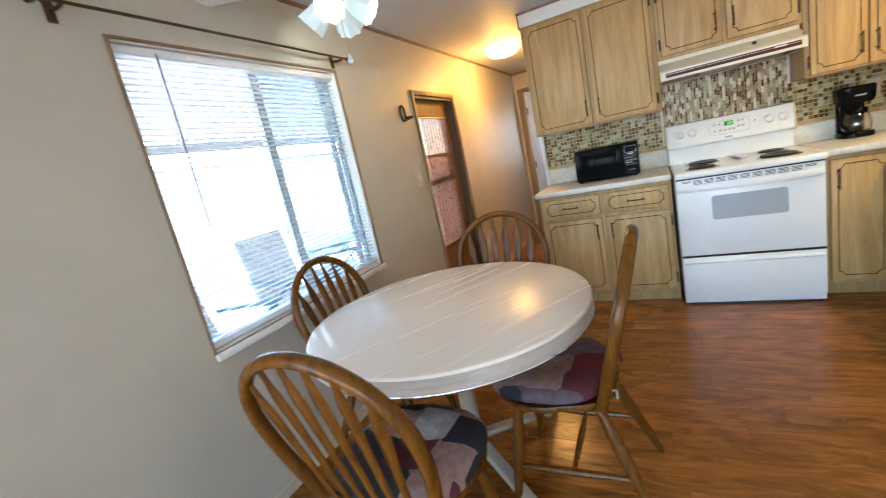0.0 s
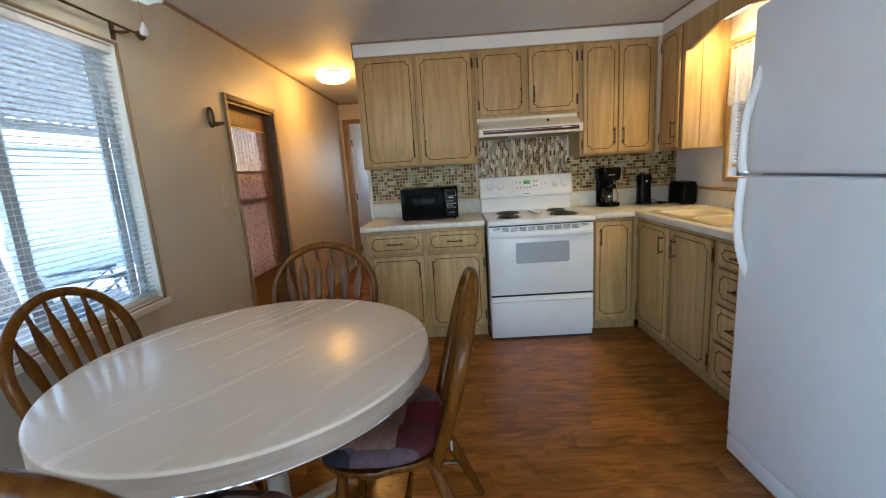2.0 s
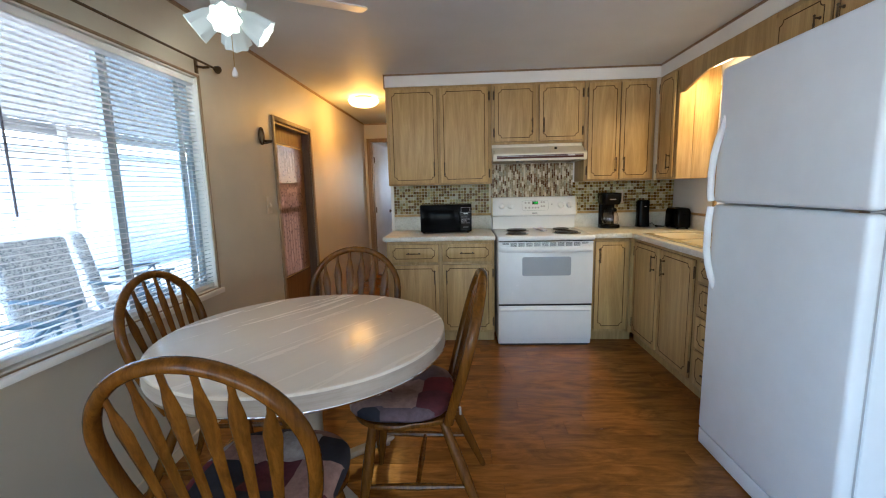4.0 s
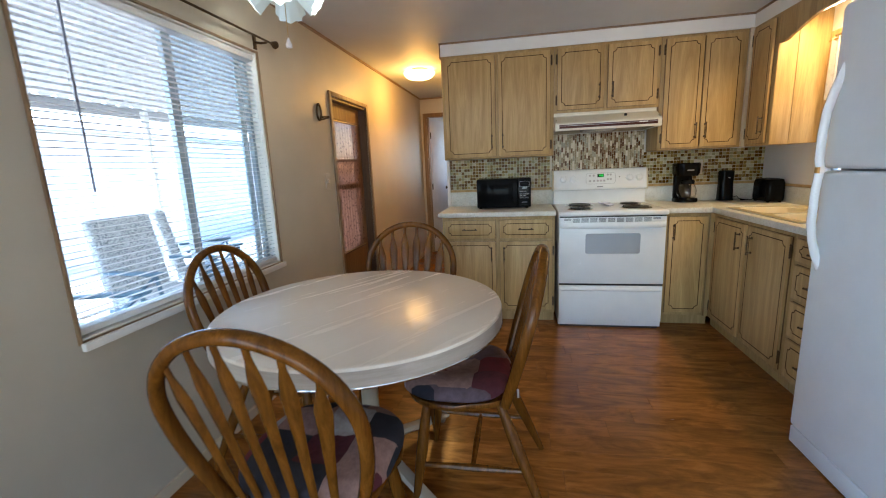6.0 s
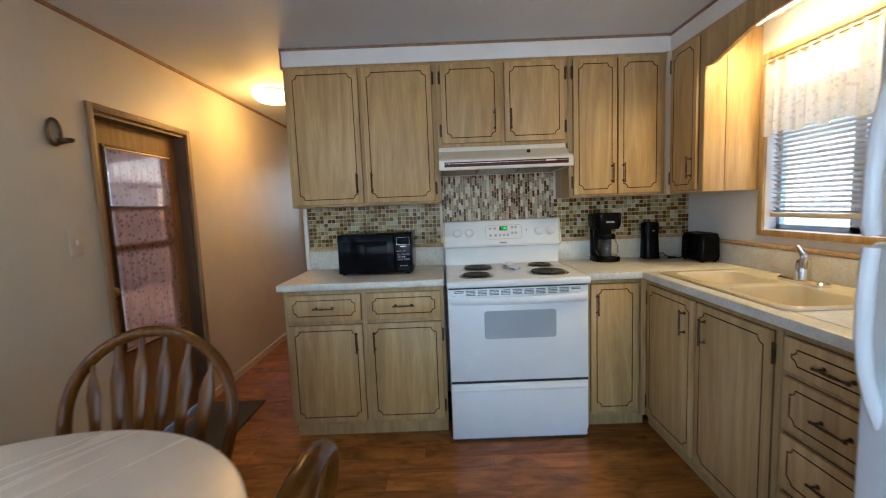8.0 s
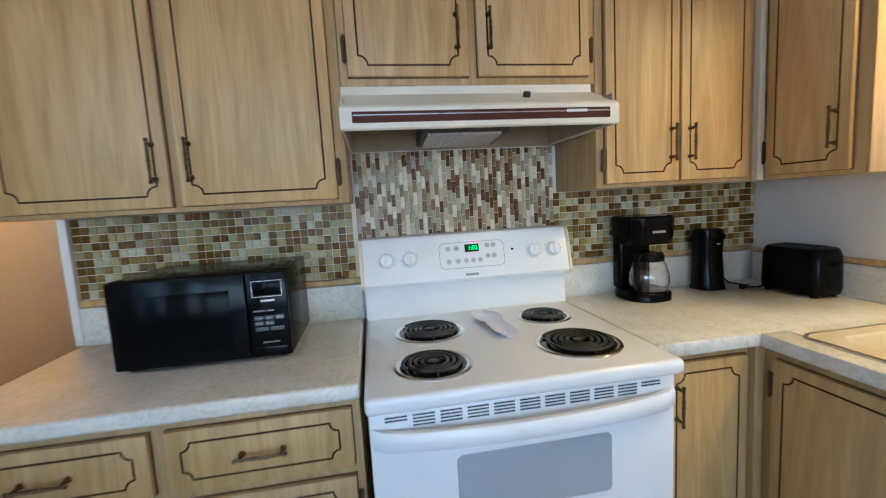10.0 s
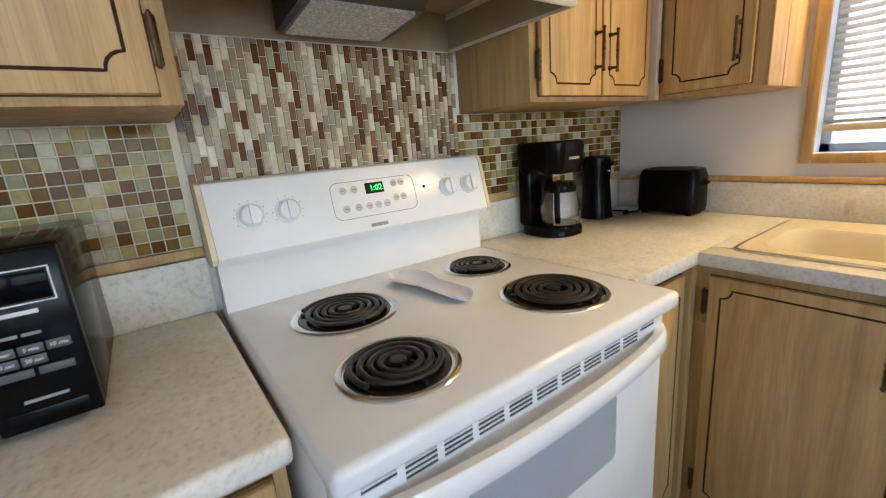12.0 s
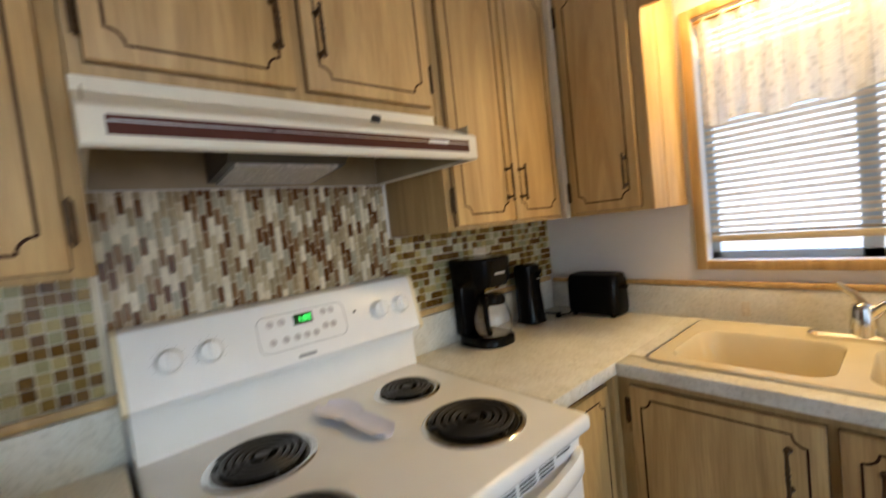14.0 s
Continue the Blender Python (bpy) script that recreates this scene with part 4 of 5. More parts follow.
part("spout", tube(bm_new(), [(1.885, 2.84, 0.985), (1.86, 2.80, 1.03), (1.80, 2.74, 1.055), (1.74, 2.69, 1.045), (1.73, 2.68, 1.02)], [0.014, 0.013, 0.012, 0.011, 0.012], 10), M_CHROME, fc)
part("lever", tube(bm_new(), [(1.885, 2.85, 1.02), (1.89, 2.865, 1.045), (1.90, 2.90, 1.075)], [0.012, 0.009, 0.006], 8), M_CHROME, fc)

# ---- stove ----
M_PAN = plain("burnt_chrome", (0.10, 0.09, 0.08), 0.2, 0.9, vary=0.5, scale=30)
SX0, SX1 = 0.349, 1.108
st = thing("electric_stove", (0.726, 3.56, 0), "white electric range with four coil burners", "stove")
part("body", box(SX0 + 0.004, SX1 - 0.004, 3.281, 3.90, 0.015, 0.876, 0.004), M_WHITE, st)
tp = part("cooktop", box(SX0, SX1, 3.225, 3.905, 0.878, 0.917, 0.012, 3), M_WHITE, st)
gd = [(3.908, 0.905), (3.848, 0.915), (3.853, 1.015), (3.845, 1.03), (3.812, 1.037), (3.806, 1.048), (3.842, 1.192), (3.852, 1.204), (3.872, 1.208), (3.908, 1.208)]
bg = part("backguard", prism(bm_new(), gd, SX0 + 0.005, SX1 - 0.001), M_WHITE, st)
for x0, x1 in ((SX0 - 0.007, SX0 + 0.004), (SX1, SX1 + 0.011)):
    part("end_cap", prism(bm_new(), [(y - 0.002 if y < 3.9 else y, z) for y, z in gd[3:]] + [(3.908, 1.03)], x0, x1), M_YELLOWED, bg, "yellowed plastic end cap")
PN = Vector((0, -(1.192 - 1.048), 3.842 - 3.806)).normalized()


def on_guard(x, v):
    """A place on the sloping control panel; v runs from 0 at its foot to 1."""
    return Vector((x, 3.806 + 0.036 * v, 1.048 + 0.144 * v))


def guard_pose(x, v, out=0.0):
    p = on_guard(x, v) + PN * out
    up = Vector((0, 0.036, 0.144)).normalized()
    return Matrix(((1, up.x, PN.x, p.x), (0, up.y, PN.y, p.y), (0, up.z, PN.z, p.z), (0, 0, 0, 1)))


for kx in (0.435, 0.516, 0.974, 1.05):
    k = bm_new()
    lathe(k, [(0.029, 0), (0.029, 0.003), (0.025, 0.006), (0.023, 0.018), (0.02, 0.021), (0.002, 0.022)], n=24)
    bx(k, -0.0045, 0.0045, -0.021, 0.021, 0.018, 0.027, 0.002)
    k.transform(guard_pose(kx, 0.55))
    kb = part("knob", k, M_WHITE, bg)
    r = bm_new()
    for q in range(9):
        a = radians(-30 + q * 30)
        bx(r, 0.034 * math.cos(a) - 0.001, 0.034 * math.cos(a) + 0.001, 0.034 * math.sin(a) - 0.001, 0.034 * math.sin(a) + 0.001, 0, 0.0006)
    r.transform(guard_pose(kx, 0.55))
    part("dial_marks", r, M_PRINT, bg, "grey dial marks", smooth=False)
pl = bm_new()
out = [(x, y, 0) for x, y, _ in rrect(-0.12, 0.12, -0.047, 0.047, 0.02, 0)]
inn = [(x, y, 0) for x, y, _ in rrect(-0.1185, 0.1185, -0.0455, 0.0455, 0.019, 0)]
loft(pl, [out, [(x, y, 0.0006) for x, y, _ in out], [(x, y, 0.0006) for x, y, _ in inn], inn], True, False)
pl.transform(guard_pose(0.742, 0.56))
part("panel_outline", pl, M_PRINT, bg, "grey outline")
dp = bx(bm_new(), -0.026, 0.026, -0.014, 0.014, 0, 0.0015)
dp.transform(guard_pose(0.742, 0.72))
ds = part("display", dp, M_DISPLAY, bg, "dark display with green digits", smooth=False)
letters("1:02", 0.021, guard_pose(0.746, 0.72, 0.0019), M_GREEN, "digits", ds, "green digits reading 1:02")
for bxp, bv in ((0.655, 0.73), (0.685, 0.73), (0.655, 0.42), (0.688, 0.42), (0.718, 0.42), (0.744, 0.42), (0.770, 0.42), (0.800, 0.76), (0.823, 0.76), (0.800, 0.5), (0.823, 0.5)):
    b = lathe(bm_new(), [(0.0095, 0), (0.0095, 0.0012), (0.006, 0.002), (0.001, 0.002)], n=14)
    b.transform(guard_pose(bxp, bv))
    part("button", b, M_KEY, bg)
    b = bx(bm_new(), -0.005, 0.005, -0.0012, 0.0012, 0, 0.0004)
    b.transform(guard_pose(bxp, bv, 0.0021))
    part("button_print", b, M_PRINT, bg, smooth=False)
b = bx(bm_new(), -0.024, 0.024, -0.0045, 0.0045, 0, 0.0006)
b.transform(guard_pose(0.735, 0.08))
part("maker_mark", b, M_PRINT, bg, smooth=False)
b = lathe(bm_new(), [(0.0045, 0), (0.0045, 0.001), (0.001, 0.002)], n=10)
b.transform(guard_pose(0.893, 0.62))
part("indicator", b, M_DARK, bg)
for bx_, by_, br in ((0.548, 3.645, 0.098), (0.52, 3.375, 0.086), (0.945, 3.68, 0.078), (0.925, 3.405, 0.103)):
    bn = part("drip_pan", lathe(bm_new(), [(br + 0.013, 0.917), (br + 0.013, 0.9195), (br + 0.010, 0.922), (br + 0.004, 0.9225), (br - 0.002, 0.9205), (br - 0.004, 0.919)], (bx_, by_, 0), 40), M_CHROME, st, "chrome burner ring")
    part("pan", lathe(bm_new(), [(br - 0.003, 0.9205), (br * 0.8, 0.919), (0.015, 0.9185)], (bx_, by_, 0), 40), M_PAN, bn, "dark glossy drip pan")
    turns = 4.4 if br > 0.09 else 3.6
    pts = []
    for i in range(int(turns * 28) + 1):
        a = i / 28 * 2 * math.pi
        rr_ = 0.022 + (br - 0.03) * (i / (turns * 28))
        pts.append((bx_ + rr_ * math.cos(a), by_ + rr_ * math.sin(a), 0.9275))
    part("coil", tube(bm_new(), pts, 0.0052, 7, flat=0.75), M_COIL, bn, "black heating coil")
    hb = lathe(bm_new(), [(0.014, 0.925), (0.014, 0.930), (0.002, 0.931)], (bx_, by_, 0), 14)
    for q in range(3):
        a = radians(q * 120 + 30)
        tube(hb, [(bx_ + 0.01 * math.cos(a), by_ + 0.01 * math.sin(a), 0.9235), (bx_ + (br - 0.006) * math.cos(a), by_ + (br - 0.006) * math.sin(a), 0.9235)], 0.003, 5)
    part("coil_support", hb, M_COIL, bn)
YF = 3.256
od = part("oven_door", box(SX0 + 0.006, SX1 - 0.006, YF, 3.28, 0.358, 0.867, 0.004), M_WHITE, st)
ow = [(x, YF - 0.0015, z) for x, z, _ in rrect(0.545, 0.93, 0.592, 0.745, 0.016, 0)]
part("oven_window", loft(bm_new(), [[(x, YF + 0.003, z) for x, _, z in ow], ow]), M_GREYPANE, od, "grey oven window")
hd = bm_new()
rings = []
for k in range(33):
    f = k / 32
    bow = math.sin(math.pi * f) ** 0.45
    o = 0.010 + 0.040 * bow
    zt, zb = 0.838 - 0.010 * bow, 0.790 - 0.004 * bow
    back = YF + 0.002 if k in (0, 1, 31, 32) else YF - max(0.0, o - 0.022)
    x = SX0 + 0.012 + (SX1 - SX0 - 0.024) * f
    rings.append([(x, YF - o + 0.006, zb), (x, YF - o, zb + 0.008), (x, YF - o, zt - 0.008), (x, YF - o + 0.006, zt), (x, back, zt - 0.002), (x, back, zb)])
loft(hd, rings)
part("door_handle", hd, M_WHITE, od)
for g in range(11):
    gx = SX0 + 0.040 + g * 0.0622
    for r_ in range(4):
        if g in (0, 10) and r_ < 2:
            continue
        part("vent_slot", box(gx, gx + 0.05, YF - 0.0012, YF + 0.002, 0.832 + r_ * 0.0078, 0.8355 + r_ * 0.0078), M_DARK, od, smooth=False)
# solid dark strip; its colour is the shade below the cooktop
part("gap_strip", box(SX0 + 0.01, SX1 - 0.01, YF + 0.003, 3.2805, 0.8675, 0.8775), M_DARK, st, "dark strip painted as shade under the cooktop", smooth=False)
dr = part("storage_drawer", box(SX0 + 0.006, SX1 - 0.006, YF + 0.002, 3.28, 0.062, 0.342, 0.006), M_WHITE, st)
# another dark strip, painting the shade between oven door and drawer
part("gap_strip", box(SX0 + 0.008, SX1 - 0.008, YF + 0.006, 3.279, 0.343, 0.358), M_DARK, st, "dark strip painted as shade above the drawer", smooth=False)
part("drawer_lip", prism(bm_new(), [(YF + 0.004, 0.325), (YF - 0.003, 0.320), (YF - 0.007, 0.308), (YF - 0.004, 0.303), (YF + 0.004, 0.297)], SX0 + 0.02, SX1 - 0.02), M_WHITE, dr)
part("plinth", box(SX0 + 0.02, SX1 - 0.02, 3.29, 3.85, 0.0, 0.045), M_DARK, st, smooth=False)
sp = thing("spoon_rest", (0.77, 3.62, 0.918), "pale lilac plastic spoon rest on the stove", "spoon rest")
sb = bm_new()
rings = []
for k in range(13):
    f = k / 12
    cy = 3.78 - 0.28 * f
    w = 0.049 * math.sin(math.pi * min(1, f * 1.5 + 0.12)) ** 0.6 if f < 0.5 else 0.030 + 0.004 * math.sin((f - 0.5) * 6)
    w = max(w, 0.014) if 0 < k < 12 else 0.014
    zz = 0.919
    cxk = 0.748 + 0.018 * f
    rings.append([(cxk - w, cy, zz + 0.014), (cxk - w * 0.6, cy, zz + 0.003), (cxk, cy, zz + 0.001), (cxk + w * 0.6, cy, zz + 0.003), (cxk + w, cy, zz + 0.014), (cxk + w * 0.6, cy, zz + 0.0055), (cxk, cy, zz + 0.0035), (cxk - w * 0.6, cy, zz + 0.0055)])
loft(sb, rings)
part("dish", sb, M_SPOON, sp)

# ---- range hood ----
hx0, hx1 = 0.335, 1.097
ho = thing("range_hood", (0.716, 3.7, 1.515), "cream range hood with a brown stripe, under the cabinet", "range hood")
part("canopy", prism(bm_new(), [(YB - 0.002, 1.660), (3.622, 1.660), (3.619, 1.636), (3.478, 1.575), (3.47, 1.567), (3.47, 1.517), (3.474, 1.513), (3.482, 1.513), (3.482, 1.566), (3.63, 1.628), (YB - 0.002, 1.633)], hx0, hx1), M_CREAM, ho, smooth=False)
for x0, x1 in ((hx0, hx0 + 0.008), (hx1 - 0.008, hx1)):
    part("side_panel", prism(bm_new(), [(3.483, 1.513), (YB - 0.002, 1.513), (YB - 0.002, 1.632), (3.628, 1.626), (3.483, 1.565)], x0 + 0.0005, x1 - 0.0005), M_CREAM, ho, smooth=False)
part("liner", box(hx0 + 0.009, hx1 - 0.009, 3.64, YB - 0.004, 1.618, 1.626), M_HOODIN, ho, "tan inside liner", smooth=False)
part("stripe", box(hx0 + 0.03, hx1 - 0.028, 3.4685, 3.471, 1.530, 1.558), M_BROWN, ho, "brown stripe", smooth=False)
for zz in (1.548,):
    part("stripe_line", box(hx0 + 0.032, hx1 - 0.03, 3.4678, 3.4688, zz, zz + 0.0022), M_STEEL, ho, "silver line", smooth=False)
part("maker_mark", box(0.94, 1.0, 3.4665, 3.4682, 1.546, 1.553), M_WHITEPRINT, ho, smooth=False)
kb = lathe(bm_new(), [(0.011, 0), (0.011, 0.012), (0.009, 0.015), (0.001, 0.016)], n=14)
kb.transform(Matrix.Translation((0.86, 3.555, 1.608)) @ Matrix.Rotation(radians(25), 4, "X"))
part("switch_knob", kb, M_DARK, ho, "small dark knob")
fb = prism(bm_new(), [(3.665, 1.617), (3.665, 1.575), (3.695, 1.538), (3.885, 1.522), (3.885, 1.617)], 0.572, 0.85)
part("fan_box", fb, plain("fan_box_paint", (0.05, 0.05, 0.05), 0.4), ho, "dark grey fan box", smooth=False)
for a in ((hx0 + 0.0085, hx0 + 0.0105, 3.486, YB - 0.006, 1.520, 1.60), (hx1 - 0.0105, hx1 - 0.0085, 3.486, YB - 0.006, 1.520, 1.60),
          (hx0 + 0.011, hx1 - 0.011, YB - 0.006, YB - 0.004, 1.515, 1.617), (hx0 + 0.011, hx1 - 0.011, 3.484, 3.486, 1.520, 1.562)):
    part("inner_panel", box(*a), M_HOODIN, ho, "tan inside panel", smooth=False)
part("light_lens", prism(bm_new(), [(3.70, 1.5375), (3.70, 1.530), (3.878, 1.515), (3.878, 1.5225)], 0.588, 0.828), plain("lens_plastic", (0.55, 0.55, 0.54), 0.25, vary=0.3, scale=160, relief=0.6, fine=300), ho, "pebbled light lens")

# ---- refrigerator ----
fg = thing("refrigerator", (1.62, 1.58, 0), "white top-freezer refrigerator with long curved handles", "refrigerator")
FY0, FY1, FX = 1.205, 1.962, 1.238
part("body", box(1.305, 2.0, FY0 + 0.005, FY1 - 0.005, 0.03, 1.79, 0.006), M_FRIDGE, fg)
part("grille", box(1.244, 1.304, FY0 + 0.004, FY1 - 0.004, 0.012, 0.088, 0.004), M_FRIDGE, fg)
part("base", box(1.33, 1.98, FY0 + 0.03, FY1 - 0.03, 0.0, 0.03), M_DARK, fg, smooth=False)
part("gasket", box(1.296, 1.304, FY0 + 0.012, FY1 - 0.012, 0.1, 1.785), M_GASKET, fg, "grey door gasket", smooth=False)
for nm, z0, z1, hz in (("freezer_door", 1.209, 1.80, ((1.218, 0.022), (1.25, 0.026), (1.34, 0.026), (1.42, 0.022), (1.49, 0.012), (1.60, -0.012))), ("fridge_door", 0.092, 1.200, ((0.80, -0.012), (0.87, 0.008), (0.93, 0.019), (1.00, 0.026), (1.12, 0.026), (1.192, 0.022)))):
    d = part(nm, box(FX, 1.295, FY0, FY1, z0, z1, 0.018, 4), M_FRIDGE, fg)
    pts = [(FX - o * 1.5, FY1 - 0.045, z) for z, o in hz]
    fine_pts = []
    for a, b in zip(pts, pts[1:]):
        for q in range(6):
            fine_pts.append(tuple(a[i] + (b[i] - a[i]) * q / 6 for i in range(3)))
    fine_pts.append(pts[-1])
    part("handle", tube(bm_new(), fine_pts, 0.016, 10, flat=0.8, up=(0, 1, 0)), M_WHITE, d)
part("hinge_cover", box(1.245, 1.32, FY0 + 0.01, FY0 + 0.09, 1.2015, 1.2075, 0.001), M_STEEL, fg)

# ---- small appliances ----
mw = thing("microwave", (-0.077, 3.71, 0.916), "black countertop microwave oven with a keypad", "microwave")
MF = 3.553
part("case", box(-0.292, 0.152, MF + 0.018, 3.885, 0.926, 1.164, 0.006), M_BLACK, mw)
for x in (-0.27, 0.12):
    for y in (3.6, 3.85):
        part("foot", lathe(bm_new(), [(0.012, 0), (0.014, 0.011)], (x, y, 0.9155), 10), M_BLACK, mw)
md = part("door", box(-0.292, 0.045, MF, MF + 0.017, 0.928, 1.162, 0.005), M_BLACK, mw)
part("window", box(-0.262, 0.004, MF - 0.0012, MF + 0.002, 0.962, 1.12, 0.0008), M_BLACKGLASS, md, "dark glass window")
mp = part("control_panel", box(0.047, 0.152, MF, MF + 0.017, 0.928, 1.162, 0.004), M_BLACK, mw)
part("display", box(0.064, 0.136, MF - 0.001, MF + 0.002, 1.098, 1.134, 0.0006), M_BLACKGLASS, mp)
ln = bm_new()
for a in ((0.061, 0.139, 1.094, 1.0955), (0.061, 0.139, 1.137, 1.1385), (0.061, 0.0625, 1.0955, 1.137), (0.1375, 0.139, 1.0955, 1.137)):
    bx(ln, a[0], a[1], MF - 0.0006, MF + 0.001, a[2], a[3])
part("display_outline", ln, M_WHITEPRINT, mp, smooth=False)
part("maker_mark", box(0.082, 0.118, MF - 0.0006, MF + 0.001, 1.081, 1.0865), M_WHITEPRINT, mp, smooth=False)


def south(x, z, y):
    """On a face that looks to -y: x along it, y up, z out."""
    return Matrix(((1, 0, 0, x), (0, 0, -1, y), (0, 1, 0, z), (0, 0, 0, 1)))


for x, z, t_ in ((0.073, 1.036, "1 min"), (0.1, 1.036, "5 min"), (0.127, 1.036, "10 min"), (0.073, 1.021, "10 sec"), (0.1, 1.021, "30 sec")):
    b = part("button", box(x - 0.012, x + 0.012, MF - 0.001, MF + 0.002, z - 0.006, z + 0.006, 0.0006), M_BUTTON, mp)
    letters(t_, 0.0068, south(x, z, MF - 0.0013), M_WHITEPRINT, "button_text", b, "white button lettering")
for x0, x1, z in ((0.06, 0.092, 1.056), (0.096, 0.114, 1.056)):
    part("button", box(x0, x1, MF - 0.001, MF + 0.002, z - 0.002, z + 0.002), M_PRINT, mp, smooth=False)
for x0, x1 in ((0.062, 0.096), (0.101, 0.136)):
    part("button", box(x0, x1, MF - 0.001, MF + 0.002, 1.0, 1.0105, 0.0006), M_BUTTON, mp)
part("small_print", box(0.078, 0.122, MF - 0.0005, MF + 0.001, 0.966, 0.97), M_PRINT, mp, smooth=False)
part("door_button", box(0.058, 0.14, MF - 0.003, MF + 0.002, 0.936, 0.956, 0.002), M_BLACK, mp)

cm = thing("coffee_maker", (1.40, 3.80, 0.916), "black drip coffee maker with an empty glass carafe", "coffee maker")
bt = [(x, y) for x, y, _ in rrect(1.315, 1.485, 3.70, 3.895, 0.07, 0)]
part("base", loft(bm_new(), [[(x, y, 0.916) for x, y in bt], [(x, y, 0.94) for x, y in bt], [(1.4 + (x - 1.4) * 0.94, 3.8 + (y - 3.8) * 0.94, 0.948) for x, y in bt]]), M_BLACK, cm)
part("tower", box(1.332, 1.468, 3.84, 3.895, 0.94, 1.16, 0.015, 3), M_BLACK, cm)
tb = [(x, y) for x, y, _ in rrect(1.312, 1.488, 3.705, 3.9, 0.05, 0)]
part("brew_head", loft(bm_new(), [[(1.4 + (x - 1.4) * 0.86, 3.81 + (y - 3.81) * 0.86, 1.125) for x, y in tb], [(1.4 + (x - 1.4) * 0.97, 3.81 + (y - 3.81) * 0.97, 1.15) for x, y in tb], [(x, y, 1.205) for x, y in tb], [(x, y, 1.222) for x, y in tb], [(1.4 + (x - 1.4) * 0.93, 3.81 + (y - 3.81) * 0.93, 1.229) for x, y in tb]]), M_BLACK, cm)
part("maker_mark", box(1.375, 1.425, 3.7035, 3.706, 1.168, 1.176), M_PRINT, cm, smooth=False)
part("carafe", lathe(bm_new(), [(0.05, 0), (0.062, 0.004), (0.07, 0.03), (0.07, 0.065), (0.056, 0.105), (0.048, 0.12), (0.046, 0.12), (0.054, 0.105), (0.068, 0.065), (0.068, 0.03), (0.06, 0.006), (0.001, 0.004)], (1.40, 3.762, 0.949), 28), M_CARAFE, cm, "clear glass carafe")
part("carafe_collar", lathe(bm_new(), [(0.05, 0.112), (0.053, 0.116), (0.053, 0.134), (0.046, 0.146), (0.003, 0.15)], (1.40, 3.762, 0.949), 28), M_BLACK, cm)
part("carafe_handle", tube(bm_new(), [(1.362, 3.742, 1.082), (1.325, 3.715, 1.088), (1.308, 3.702, 1.06), (1.312, 3.704, 1.0), (1.345, 3.728, 0.968)], 0.0095, 8), M_BLACK, cm)

co = thing("can_opener", (1.715, 3.84, 0.916), "upright black electric can opener on the counter", "can opener")
part("body", loft(bm_new(), [rrect(1.655, 1.770, 3.775, 3.885, 0.04, 0.916), rrect(1.658, 1.767, 3.778, 3.882, 0.04, 0.93), rrect(1.662, 1.764, 3.79, 3.88, 0.035, 1.06), rrect(1.661, 1.765, 3.785, 3.882, 0.035, 1.12), rrect(1.662, 1.764, 3.787, 3.88, 0.035, 1.15), rrect(1.670, 1.756, 3.797, 3.872, 0.03, 1.157)]), M_BLACK, co)
part("lever", box(1.680, 1.746, 3.778, 3.79, 1.118, 1.138, 0.004), M_BLACK, co)
part("cutter", lathe(bm_new(), [(0.010, 0), (0.010, 0.004), (0.003, 0.006)], (1.713, 3.782, 1.098), 12), M_CHROME, co)
part("power_cord", tube(bm_new(), [(1.770, 3.86, 0.93), (1.815, 3.86, 0.945), (1.825, 3.845, 0.925), (1.845, 3.83, 0.921), (1.85, 3.80, 0.921), (1.87, 3.79, 0.921)], 0.0035, 6), M_BLACK, co)

ts = thing("toaster", (1.93, 3.64, 0.916), "black two-slice toaster on the counter", "toaster")
part("body", loft(bm_new(), [rrect(1.872, 1.992, 3.535, 3.755, 0.03, 0.926), rrect(1.868, 1.996, 3.53, 3.76, 0.034, 0.95), rrect(1.87, 1.994, 3.532, 3.758, 0.034, 1.06), rrect(1.878, 1.986, 3.54, 3.75, 0.03, 1.085), rrect(1.89, 1.976, 3.55, 3.74, 0.02, 1.09)]), M_BLACK, ts)
for x in (1.91, 1.952):
    part("slot", box(x - 0.010, x + 0.010, 3.572, 3.72, 1.0895, 1.092), M_DARK, ts, smooth=False)
part("lever", box(1.92, 1.95, 3.516, 3.531, 1.03, 1.042, 0.003), M_BLACK, ts)
for x in (1.89, 1.97):
    for y in (3.56, 3.73):
        part("foot", lathe(bm_new(), [(0.010, 0), (0.012, 0.012)], (x, y, 0.9155), 8), M_BLACK, ts)
part("power_cord", tube(bm_new(), [(1.885, 3.74, 0.935), (1.87, 3.745, 0.922), (1.85, 3.76, 0.921), (1.82, 3.765, 0.921)], 0.0035, 6), M_BLACK, ts)
part("plug", box(1.80, 1.825, 3.757, 3.772, 0.916, 0.93, 0.003), M_BLACK, ts)

# ---- table ----
TX, TY, TR = -0.578, 1.60, 0.572
tb_ = thing("dining_table", (TX, TY, 0), "round pale wood-laminate pedestal dining table", "table", turn=58.0)
part("tabletop", lathe(bm_new(), [(0.01, 0.738), (TR - 0.012, 0.738), (TR - 0.003, 0.735), (TR, 0.729), (TR, 0.726)], (TX, TY, 0), 96), M_TABLE, tb_)
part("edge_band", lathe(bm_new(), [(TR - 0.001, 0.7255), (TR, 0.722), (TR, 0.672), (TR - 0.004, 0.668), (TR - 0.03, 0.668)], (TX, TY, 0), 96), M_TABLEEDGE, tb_)
